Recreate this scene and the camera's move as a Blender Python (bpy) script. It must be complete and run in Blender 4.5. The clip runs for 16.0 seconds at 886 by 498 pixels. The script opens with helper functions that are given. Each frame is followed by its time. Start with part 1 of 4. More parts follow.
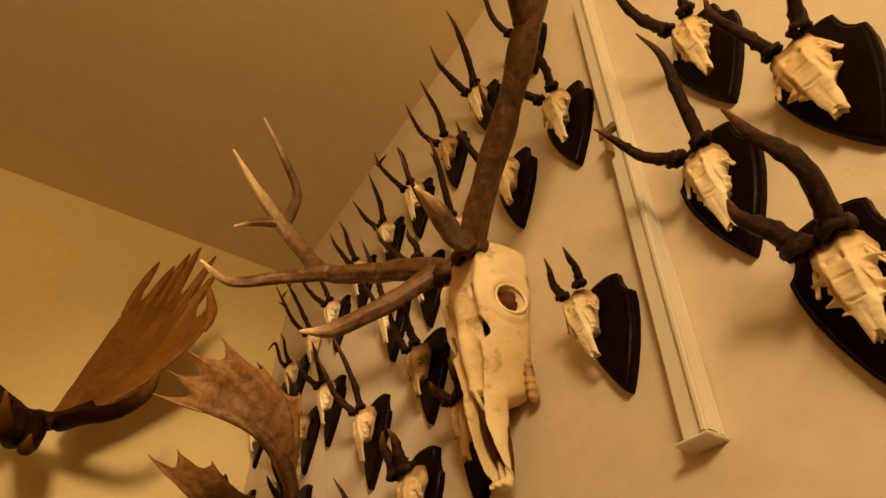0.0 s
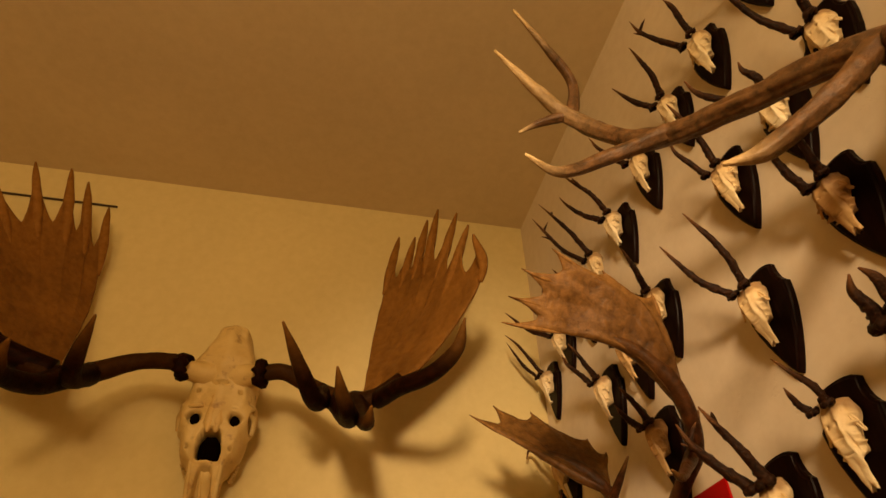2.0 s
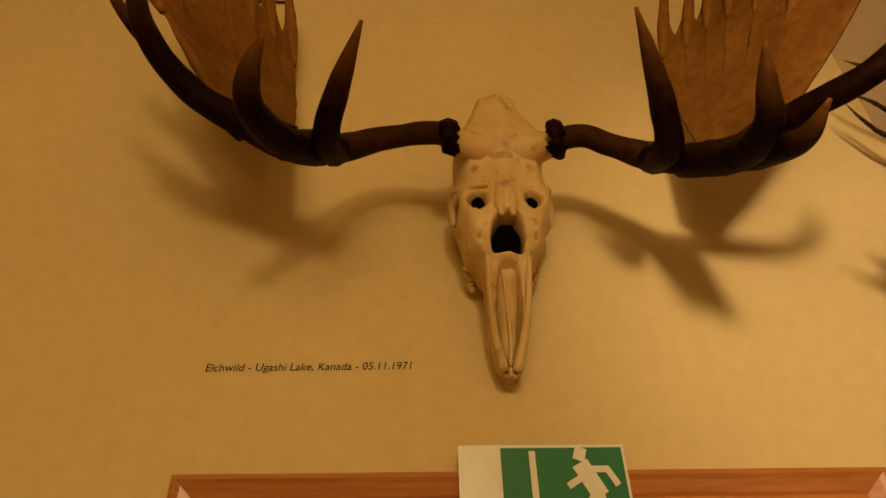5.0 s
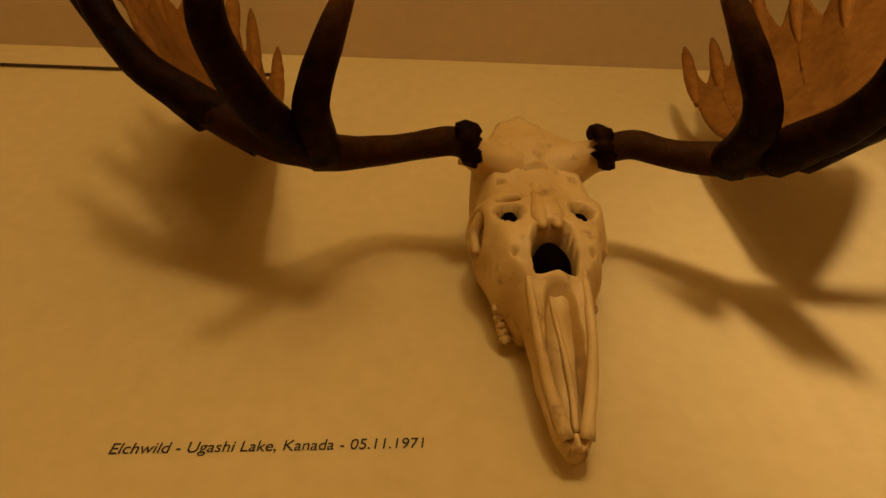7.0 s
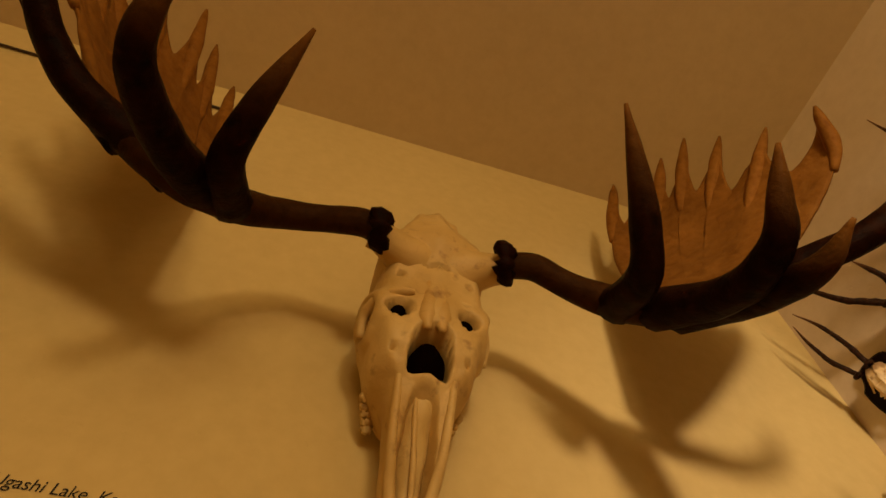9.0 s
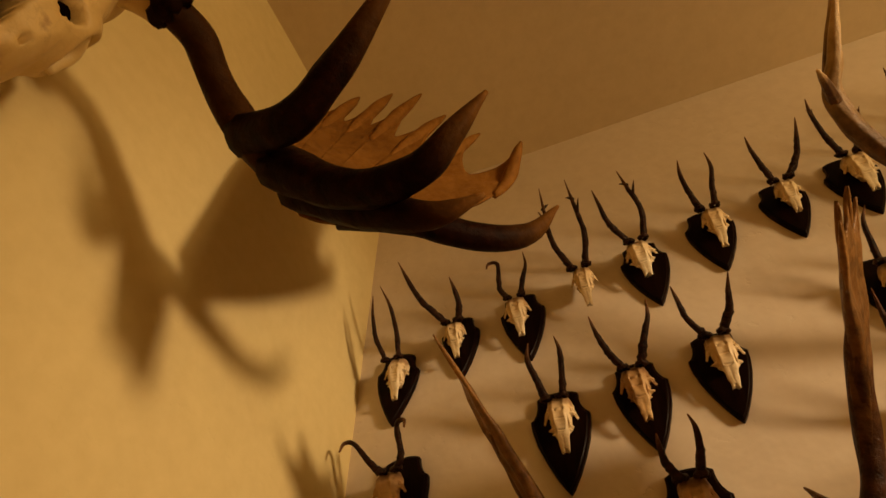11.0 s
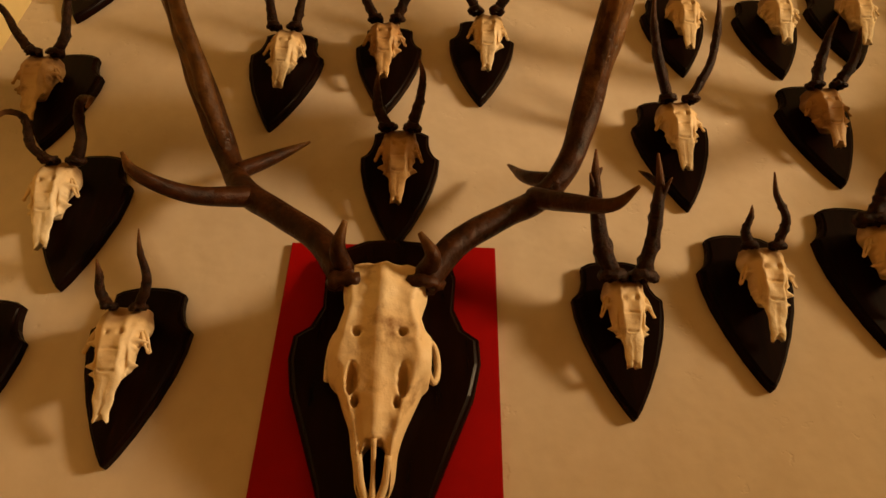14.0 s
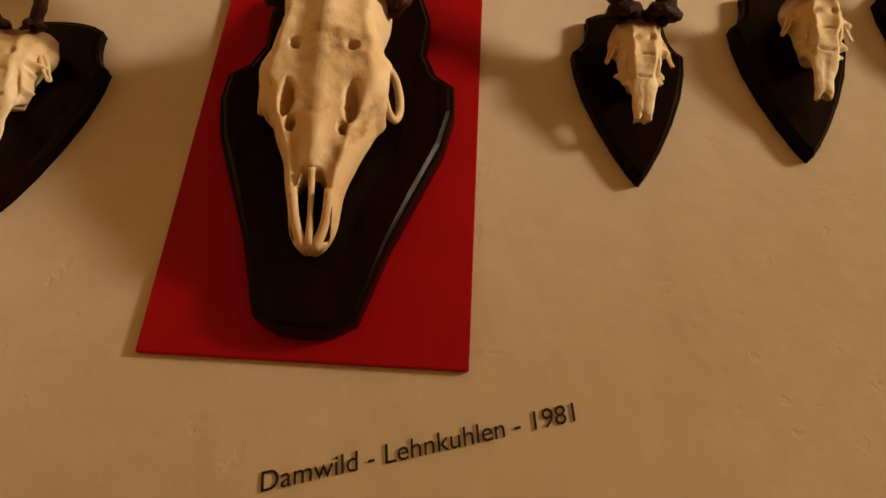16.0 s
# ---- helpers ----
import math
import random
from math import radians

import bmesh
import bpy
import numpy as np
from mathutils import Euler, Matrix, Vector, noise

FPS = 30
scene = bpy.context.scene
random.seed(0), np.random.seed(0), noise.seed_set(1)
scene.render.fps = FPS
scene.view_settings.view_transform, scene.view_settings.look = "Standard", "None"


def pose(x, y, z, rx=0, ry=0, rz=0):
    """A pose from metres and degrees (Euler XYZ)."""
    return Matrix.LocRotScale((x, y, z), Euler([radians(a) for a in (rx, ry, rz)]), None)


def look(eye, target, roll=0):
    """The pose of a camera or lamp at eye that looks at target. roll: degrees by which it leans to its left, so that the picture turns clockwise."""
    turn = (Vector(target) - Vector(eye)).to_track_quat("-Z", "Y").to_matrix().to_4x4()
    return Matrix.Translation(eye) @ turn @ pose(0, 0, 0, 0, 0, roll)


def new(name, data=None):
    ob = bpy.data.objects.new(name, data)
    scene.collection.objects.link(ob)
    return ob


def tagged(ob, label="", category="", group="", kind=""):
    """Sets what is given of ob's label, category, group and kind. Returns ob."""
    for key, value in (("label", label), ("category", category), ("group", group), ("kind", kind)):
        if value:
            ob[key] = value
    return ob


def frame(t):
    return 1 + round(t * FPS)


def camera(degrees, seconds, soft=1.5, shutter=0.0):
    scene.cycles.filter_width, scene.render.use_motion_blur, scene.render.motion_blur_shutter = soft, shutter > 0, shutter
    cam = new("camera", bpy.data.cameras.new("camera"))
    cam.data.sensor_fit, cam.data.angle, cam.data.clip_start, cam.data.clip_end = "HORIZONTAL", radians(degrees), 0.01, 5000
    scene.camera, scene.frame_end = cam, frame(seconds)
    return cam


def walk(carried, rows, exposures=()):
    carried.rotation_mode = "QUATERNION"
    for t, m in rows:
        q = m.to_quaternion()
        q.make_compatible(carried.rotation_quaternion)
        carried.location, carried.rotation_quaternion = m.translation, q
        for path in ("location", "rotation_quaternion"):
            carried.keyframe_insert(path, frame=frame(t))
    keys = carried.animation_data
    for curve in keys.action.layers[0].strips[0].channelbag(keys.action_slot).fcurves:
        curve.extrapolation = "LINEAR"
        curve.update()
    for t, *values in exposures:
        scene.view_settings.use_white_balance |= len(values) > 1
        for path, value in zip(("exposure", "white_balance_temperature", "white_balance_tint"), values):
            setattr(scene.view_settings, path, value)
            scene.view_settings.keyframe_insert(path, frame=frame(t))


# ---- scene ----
cam = camera(72.5, 16.0)
PATH = [
    (0, (-0.538, -2.235, 1.821), (0.226, -0.958, 3.157), 1.7),
    (0.5, (-0.487, -2.139, 1.813), (0.071, -0.746, 3.135), 4.4),
    (1, (-0.531, -2.058, 1.805), (-0.069, -0.582, 3.073), 3.9),
    (1.5, (-0.654, -1.942, 1.803), (-0.228, -0.478, 3.098), 0.2),
    (2, (-0.78, -1.829, 1.8), (-0.434, -0.352, 3.104), -1.8),
    (2.5, (-0.817, -1.709, 1.791), (-0.643, -0.219, 3.113), -2.4),
    (3, (-0.834, -1.561, 1.794), (-0.91, -0.065, 3.12), 0.0),
    (3.5, (-0.903, -1.45, 1.787), (-1.033, 0.089, 3.058), 0.6),
    (4, (-1.051, -1.294, 1.774), (-1.073, 0.308, 2.972), -1.3),
    (4.5, (-1.131, -1.131, 1.738), (-1.136, 0.459, 2.952), 0.3),
    (4.7, (-1.212, -1.121, 1.793), (-1.127, 0.537, 2.908), -1.0),
    (6.8, (-1.278, -0.678, 1.816), (-1.133, 0.608, 3.34), -4.1),
    (7, (-1.27, -0.68, 1.82), (-1.12, 0.559, 3.382), -4.6),
    (7.5, (-1.247, -0.7, 1.825), (-1.09, 0.445, 3.457), -5.2),
    (8, (-1.245, -0.737, 1.826), (-1.064, 0.31, 3.52), -4.6),
    (8.2, (-1.245, -0.746, 1.826), (-1.062, 0.293, 3.525), -3.8),
    (10.3, (-1.082, -0.686, 1.831), (-0.276, 0.164, 3.452), 5.6),
    (10.5, (-1.065, -0.683, 1.835), (-0.165, 0.107, 3.437), 5.1),
    (11, (-1.043, -0.644, 1.847), (0.128, -0.174, 3.399), -0.3),
    (11.5, (-1.025, -0.624, 1.844), (0.32, -0.478, 3.316), -2.3),
    (12, (-0.985, -0.65, 1.829), (0.459, -0.655, 3.212), -1.2),
    (12.5, (-0.926, -0.699, 1.813), (0.592, -0.677, 3.115), 1.0),
    (13, (-0.888, -0.75, 1.795), (0.694, -0.685, 3.018), 2.0),
    (13.5, (-0.807, -0.754, 1.782), (0.823, -0.726, 2.94), 2.4),
    (14, (-0.684, -0.735, 1.768), (0.999, -0.753, 2.849), 1.2),
    (14.5, (-0.609, -0.722, 1.76), (1.099, -0.814, 2.796), 0.8),
    (15, (-0.558, -0.744, 1.745), (1.201, -0.843, 2.693), 1.3),
    (15.5, (-0.528, -0.762, 1.729), (1.291, -0.812, 2.559), 2.5),
    (16, (-0.49, -0.786, 1.677), (1.326, -0.783, 2.515), 3.4),
]
EXPOSURES = [(0, 0.0, 6500, 10), (1.5, 0.03, 6500, 10), (3, 0.15, 6500, 10), (4.5, 0.0, 6500, 10), (7.5, 0.04, 6500, 10), (10.5, -0.16, 6500, 10), (11, -0.12, 6500, 10), (12.5, -0.03, 6500, 10),
             (14, 0.03, 6600, 12), (14.5, 0.05, 6500, 10), (15, 0.08, 6100, 10), (16, 0.14, 5300, 10)]
walk(cam, [(t, look(eye, target, roll)) for t, eye, target, roll in PATH], exposures=EXPOSURES)

CEIL = 3.585


# ---- light: a small bare lamp in the room, its beam to the corner, and an added soft fill ----
world = bpy.data.worlds.new("world")
scene.world = world
world.use_nodes = True
world.node_tree.nodes["Background"].inputs[0].default_value = (1.0, 0.62, 0.28, 1)
world.node_tree.nodes["Background"].inputs[1].default_value = 0.03


def area_lamp(name, eye, target, power, size, color):
    data = bpy.data.lights.new(name, "AREA")
    data.shape, data.size, data.energy, data.color = "DISK", size, power, color
    ob = new(name, data)
    ob.matrix_world = look(eye, target)
    return ob


LAMP = (-1.08, -3.0, 2.60)
bulb = bpy.data.lights.new("room_lamp_light", "POINT")
bulb.energy, bulb.color, bulb.shadow_soft_size = 60, (1.0, 0.685, 0.33), 0.17
new("room_lamp_light", bulb).matrix_world = pose(*LAMP)
spot = bpy.data.lights.new("spot_lamp_light", "SPOT")
spot.energy, spot.color, spot.shadow_soft_size, spot.spot_size, spot.spot_blend = 185, (1.0, 0.70, 0.41), 0.16, radians(37), 1.0
new("spot_lamp_light", spot).matrix_world = look(LAMP, (-0.10, 0.0, 2.42))
# broad fill added for general brightness, not a fixture of the room
area_lamp("far_fill_light", (-1.80, -4.60, 3.20), (-1.5, 0.0, 1.9), 34, 1.4, (1.0, 0.67, 0.28))


# ---- materials ----
def nodes_of(name):
    m = bpy.data.materials.new(name)
    m.use_nodes = True
    nt = m.node_tree
    return m, nt.nodes, nt.links, nt.nodes["Principled BSDF"]


def noise_node(n, l, scale, detail=4.0, coord=None, rough=0.55):
    t = n.new("ShaderNodeTexNoise")
    t.inputs["Scale"].default_value, t.inputs["Detail"].default_value, t.inputs["Roughness"].default_value = scale, detail, rough
    if coord is not None:
        l.new(coord, t.inputs["Vector"])
    return t


def ramp(n, l, fac, stops):
    r = n.new("ShaderNodeValToRGB")
    while len(r.color_ramp.elements) < len(stops):
        r.color_ramp.elements.new(0.5)
    for e, (at, c) in zip(r.color_ramp.elements, stops):
        e.position, e.color = at, (*c, 1)
    l.new(fac, r.inputs["Fac"])
    return r


def bumped(n, l, bsdf, height, strength, distance, before=None):
    b = n.new("ShaderNodeBump")
    b.inputs["Strength"].default_value, b.inputs["Distance"].default_value = strength, distance
    l.new(height, b.inputs["Height"])
    if before is not None:
        l.new(before.outputs["Normal"], b.inputs["Normal"])
    l.new(b.outputs["Normal"], bsdf.inputs["Normal"])
    return b


def mixed(n, l, fac, a, b, kind="MIX"):
    x = n.new("ShaderNodeMix")
    x.data_type, x.blend_type = "RGBA", kind
    for sock, v in ((x.inputs[0], fac), (x.inputs[6], a), (x.inputs[7], b)):
        if isinstance(v, (int, float)):
            sock.default_value = v
        elif isinstance(v, tuple):
            sock.default_value = (*v, 1)
        else:
            l.new(v, sock)
    return x.outputs[2]


def plaster(name, c, relief):
    m, n, l, b = nodes_of(name)
    co = n.new("ShaderNodeTexCoord").outputs["Object"]
    big = noise_node(n, l, 1.3, 5, co)
    fine = noise_node(n, l, 30, 5, co)
    col = ramp(n, l, big.outputs["Fac"], [(0.3, tuple(v * 0.9 for v in c)), (0.7, c)])
    col2 = ramp(n, l, fine.outputs["Fac"], [(0.3, (0.94, 0.93, 0.91)), (0.65, (1, 1, 1))])
    l.new(mixed(n, l, 1.0, col.outputs[0], col2.outputs[0], "MULTIPLY"), b.inputs["Base Color"])
    b.inputs["Roughness"].default_value = 0.85
    lumps = noise_node(n, l, 9, 3, co)
    b1 = bumped(n, l, b, lumps.outputs["Fac"], relief, 0.012)
    chips = noise_node(n, l, 34, 3, co)
    edge = ramp(n, l, chips.outputs["Fac"], [(0.62, (1, 1, 1)), (0.67, (0, 0, 0))])
    mask = ramp(n, l, noise_node(n, l, 6, 2, co).outputs["Fac"], [(0.50, (1, 1, 1)), (0.56, (0, 0, 0))])
    flaw = mixed(n, l, 1.0, edge.outputs[0], mask.outputs[0], "LIGHTEN")
    b2 = bumped(n, l, b, flaw, relief * 0.8, 0.002, b1)
    bumped(n, l, b, fine.outputs["Fac"], relief * 0.6, 0.0025, b2)
    return m


def horn(name, dark, mid, tip, gloss, groove=60.0, shine=0.07, wear=0.70):
    """Antler: dark and grooved, paler where the attribute 'tip' is high."""
    m, n, l, b = nodes_of(name)
    co = n.new("ShaderNodeTexCoord").outputs["Object"]
    at = n.new("ShaderNodeAttribute")
    at.attribute_name = "tip"
    no = noise_node(n, l, groove, 6, co, 0.65)
    base = ramp(n, l, no.outputs["Fac"], [(0.32, dark), (0.68, mid)])
    mot = noise_node(n, l, 14, 3, co)
    base2 = mixed(n, l, 0.7, base.outputs[0], ramp(n, l, mot.outputs["Fac"], [(0.3, (0.62, 0.55, 0.5)), (0.7, (1, 1, 1))]).outputs[0], "MULTIPLY")
    grain = ramp(n, l, no.outputs["Fac"], [(0.30, (wear, wear * 0.88, wear * 0.72)), (0.62, (1, 1, 1))])
    worn = mixed(n, l, 1.0, tip, grain.outputs[0], "MULTIPLY")
    l.new(mixed(n, l, at.outputs["Fac"], base2, worn), b.inputs["Base Color"])
    b.inputs["Roughness"].default_value = gloss
    b.inputs["Specular IOR Level"].default_value = shine
    bumped(n, l, b, no.outputs["Fac"], 0.8, 0.005)
    return m


def bone(name, pale, tan, stain, share):
    m, n, l, b = nodes_of(name)
    co = n.new("ShaderNodeTexCoord").outputs["Object"]
    info = n.new("ShaderNodeObjectInfo")
    no = noise_node(n, l, 22, 6, co, 0.6)
    big = noise_node(n, l, 8, 3, co)
    base = ramp(n, l, big.outputs["Fac"], [(0.35, tan), (0.65, pale)])
    spots = ramp(n, l, no.outputs["Fac"], [(share, (1, 1, 1)), (share + 0.16, (0, 0, 0))])
    crack = noise_node(n, l, 34, 2, co, 0.4)
    line = ramp(n, l, crack.outputs["Fac"], [(0.480, (0, 0, 0)), (0.497, (0.09, 0.09, 0.09)), (0.503, (0.09, 0.09, 0.09)), (0.520, (0, 0, 0))])
    c0 = mixed(n, l, line.outputs[0], base.outputs[0], stain)
    c1 = mixed(n, l, spots.outputs[0], c0, stain)
    old = n.new("ShaderNodeAttribute")
    old.attribute_name = "stain"
    c1 = mixed(n, l, old.outputs["Fac"], c1, tuple(v * 0.8 for v in stain))
    tint = ramp(n, l, info.outputs["Random"], [(0.0, (0.86, 0.76, 0.6)), (0.5, (1, 1, 1)), (1.0, (0.9, 0.84, 0.74))])
    l.new(mixed(n, l, 1.0, c1, tint.outputs[0], "MULTIPLY"), b.inputs["Base Color"])
    b.inputs["Roughness"].default_value = 0.55
    b.inputs["Subsurface Weight"].default_value = 0.0
    b2 = bumped(n, l, b, no.outputs["Fac"], 0.6, 0.0045)
    bumped(n, l, b, noise_node(n, l, 120, 3, co).outputs["Fac"], 0.3, 0.0012, b2)
    return m


def wood(name, a, c, rough, coat=0.0, scale=(2, 30, 30), spec=0.5):
    m, n, l, b = nodes_of(name)
    co = n.new("ShaderNodeTexCoord").outputs["Object"]
    mp = n.new("ShaderNodeMapping")
    mp.inputs["Scale"].default_value = scale
    l.new(co, mp.inputs["Vector"])
    no = noise_node(n, l, 3.0, 6, mp.outputs["Vector"], 0.6)
    l.new(ramp(n, l, no.outputs["Fac"], [(0.3, a), (0.7, c)]).outputs[0], b.inputs["Base Color"])
    b.inputs["Roughness"].default_value = rough
    b.inputs["Coat Weight"].default_value, b.inputs["Coat Roughness"].default_value = coat, 0.25
    b.inputs["Specular IOR Level"].default_value = spec
    bumped(n, l, b, no.outputs["Fac"], 0.25, 0.001)
    return m


def paint(name, c, rough, var=0.12, scale=40.0, spec=0.4):
    m, n, l, b = nodes_of(name)
    co = n.new("ShaderNodeTexCoord").outputs["Object"]
    no = noise_node(n, l, scale, 5, co)
    l.new(ramp(n, l, no.outputs["Fac"], [(0.3, tuple(v * (1 - var) for v in c)), (0.7, c)]).outputs[0], b.inputs["Base Color"])
    b.inputs["Roughness"].default_value = rough
    b.inputs["Specular IOR Level"].default_value = spec
    bumped(n, l, b, no.outputs["Fac"], 0.15, 0.0006)
    return m


WALL_Y = plaster("yellow_wall_paint", (0.71, 0.57, 0.265), 0.22)
WALL_W = plaster("white_wall_paint", (0.76, 0.65, 0.505), 0.30)
CEILING = plaster("ceiling_paint", (0.70, 0.57, 0.35), 0.12)
FLOOR = wood("floor_boards", (0.16, 0.08, 0.035), (0.28, 0.15, 0.07), 0.4)
PINE = wood("varnished_pine", (0.36, 0.12, 0.025), (0.52, 0.21, 0.05), 0.35, 0.5)
SHIELD = wood("black_stained_wood", (0.0025, 0.001, 0.0007), (0.011, 0.0032, 0.0016), 0.34, 0.0, (30, 30, 4), 0.05)
MAHOGANY = wood("dark_mahogany", (0.004, 0.001, 0.0007), (0.010, 0.0026, 0.0014), 0.26, 0.0, (30, 30, 4), 0.08)
RED = paint("red_board_paint", (0.40, 0.0012, 0.001), 0.6, 0.15, 14, 0.12)
WHITE = paint("white_plastic", (0.74, 0.68, 0.57), 0.35, 0.05, 9)
GREEN = paint("sign_green", (0.003, 0.17, 0.05), 0.5, 0.1)
# near-black colour painting shade into the skull openings
HOLLOW_SHADE = paint("painted_hollow_shade", (0.004, 0.0015, 0.0007), 0.9, 0.3, 60, 0.0)
TISSUE = paint("brown_dried_tissue", (0.15, 0.052, 0.012), 0.7, 0.7, 70, 0.15)
SIGNW = paint("sign_white", (0.75, 0.74, 0.62), 0.3, 0.06)
INK = paint("black_ink", (0.012, 0.008, 0.006), 0.6)
CABLE = paint("brown_cable", (0.05, 0.028, 0.012), 0.5)
METAL = paint("dull_brass", (0.22, 0.14, 0.06), 0.4)
ROE = horn("roe_antler", (0.004, 0.0015, 0.0008), (0.055, 0.020, 0.007), (0.24, 0.105, 0.036), 0.45, 120, 0.15)
MOOSE = horn("moose_antler", (0.004, 0.0010, 0.0003), (0.022, 0.0055, 0.0013), (0.31, 0.138, 0.026), 0.5, 45, 0.04)
FALLOW = horn("fallow_antler", (0.013, 0.0040, 0.0012), (0.075, 0.024, 0.0062), (0.33, 0.165, 0.045), 0.36, 50, 0.16, 0.40)
STAG = horn("stag_antler", (0.016, 0.0055, 0.0017), (0.16, 0.066, 0.019), (0.70, 0.50, 0.24), 0.36, 55, 0.25)
BONE = bone("bleached_bone", (0.92, 0.82, 0.59), (0.76, 0.57, 0.31), (0.30, 0.15, 0.05), 0.27)
BONE_MOOSE = bone("creamy_bone", (0.74, 0.57, 0.26), (0.60, 0.42, 0.15), (0.26, 0.13, 0.04), 0.25)
BONE_TAN = bone("yellowed_bone", (0.66, 0.46, 0.22), (0.42, 0.24, 0.09), (0.16, 0.07, 0.025), 0.34)


# ---- mesh helpers ----
def part(name, bm, material, parent=None, label="", smooth=True):
    me = bpy.data.meshes.new(name)
    bm.to_mesh(me)
    bm.free()
    me.materials.append(material)
    if smooth:
        for poly in me.polygons:
            poly.use_smooth = True
    ob = new(name, me)
    ob.parent = parent
    if label:
        ob["label"] = label
    return ob


def thing(name, m, label, category, group=""):
    ob = new(name)
    ob.empty_display_size = 0.05
    ob.matrix_world = m
    return tagged(ob, label, category, group)


def boxes(*spans, bevel=0.0):
    bm = bmesh.new()
    for a, b in spans:
        made = bmesh.ops.create_cube(bm, size=1)["verts"]
        for v in made:
            v.co = Vector([(a[k] + b[k]) / 2 + v.co[k] * (b[k] - a[k]) for k in range(3)])
    if bevel:
        bmesh.ops.bevel(bm, geom=bm.edges[:], offset=bevel, segments=2, affect="EDGES")
    return bm


def spline(points, steps):
    """Catmull-Rom through points of any size, steps per span."""
    p = [np.array(q, float) for q in points]
    p = [2 * p[0] - p[1]] + p + [2 * p[-1] - p[-2]]
    out = []
    for k in range(1, len(p) - 2):
        for q in range(steps):
            t = q / steps
            out.append(0.5 * (2 * p[k] + (p[k + 1] - p[k - 1]) * t + (2 * p[k - 1] - 5 * p[k] + 4 * p[k + 1] - p[k + 2]) * t * t
                              + (3 * p[k] - p[k - 1] - 3 * p[k + 1] + p[k + 2]) * t ** 3))
    out.append(p[-2])
    return out


def tube(bm, points, seg=10, steps=6, rough=0.06, tip=(0.0, 0.0), knobs=0.0, seed=0, flat=1.0, closed=True, ridge=0.0):
    """A tapered, slightly uneven tube through (x, y, z, radius). tip: the attribute at start and end, rising near the end."""
    layer = bm.verts.layers.float.get("tip") or bm.verts.layers.float.new("tip")
    line = spline(points, steps)
    rng = random.Random(seed)
    side = Vector((0.31, 0.83, 0.47))
    rings = []
    last = len(line) - 1
    for k, q in enumerate(line):
        at = Vector(q[:3])
        ahead = (Vector(line[min(k + 1, last)][:3]) - Vector(line[max(k - 1, 0)][:3])).normalized()
        side = (side - ahead * side.dot(ahead)).normalized()
        up = ahead.cross(side)
        f = k / last
        ring = []
        for s in range(seg):
            a = 2 * math.pi * s / seg
            w = noise.noise(at * 22 + Vector((math.cos(a), math.sin(a), seed * 0.37)) * 1.3)
            r = max(q[3], 0.0006) * (1 + rough * 2.2 * w)
            r *= 1 + ridge * math.sin(7 * a + 5 * noise.noise(at * 6)) * (1 + noise.noise(at * 30 + Vector((a, 0, 0)))) * min(1.0, 3 * (1 - f))
            if knobs and 0.04 < f < 0.7 and rng.random() < 0.3:
                r += knobs * rng.random() * (1 - f)
            v = bm.verts.new(at + (side * math.cos(a) * flat + up * math.sin(a)) * r)
            v[layer] = tip[0] + (tip[1] - tip[0]) * max(0.0, (f - 0.55) / 0.45) ** 1.4
            ring.append(v)
        rings.append(ring)
    for r0, r1 in zip(rings, rings[1:]):
        for s in range(seg):
            bm.faces.new((r0[s], r0[(s + 1) % seg], r1[(s + 1) % seg], r1[s]))
    if closed:
        bm.faces.new(rings[0][::-1])
        bm.faces.new(rings[-1])
    return bm


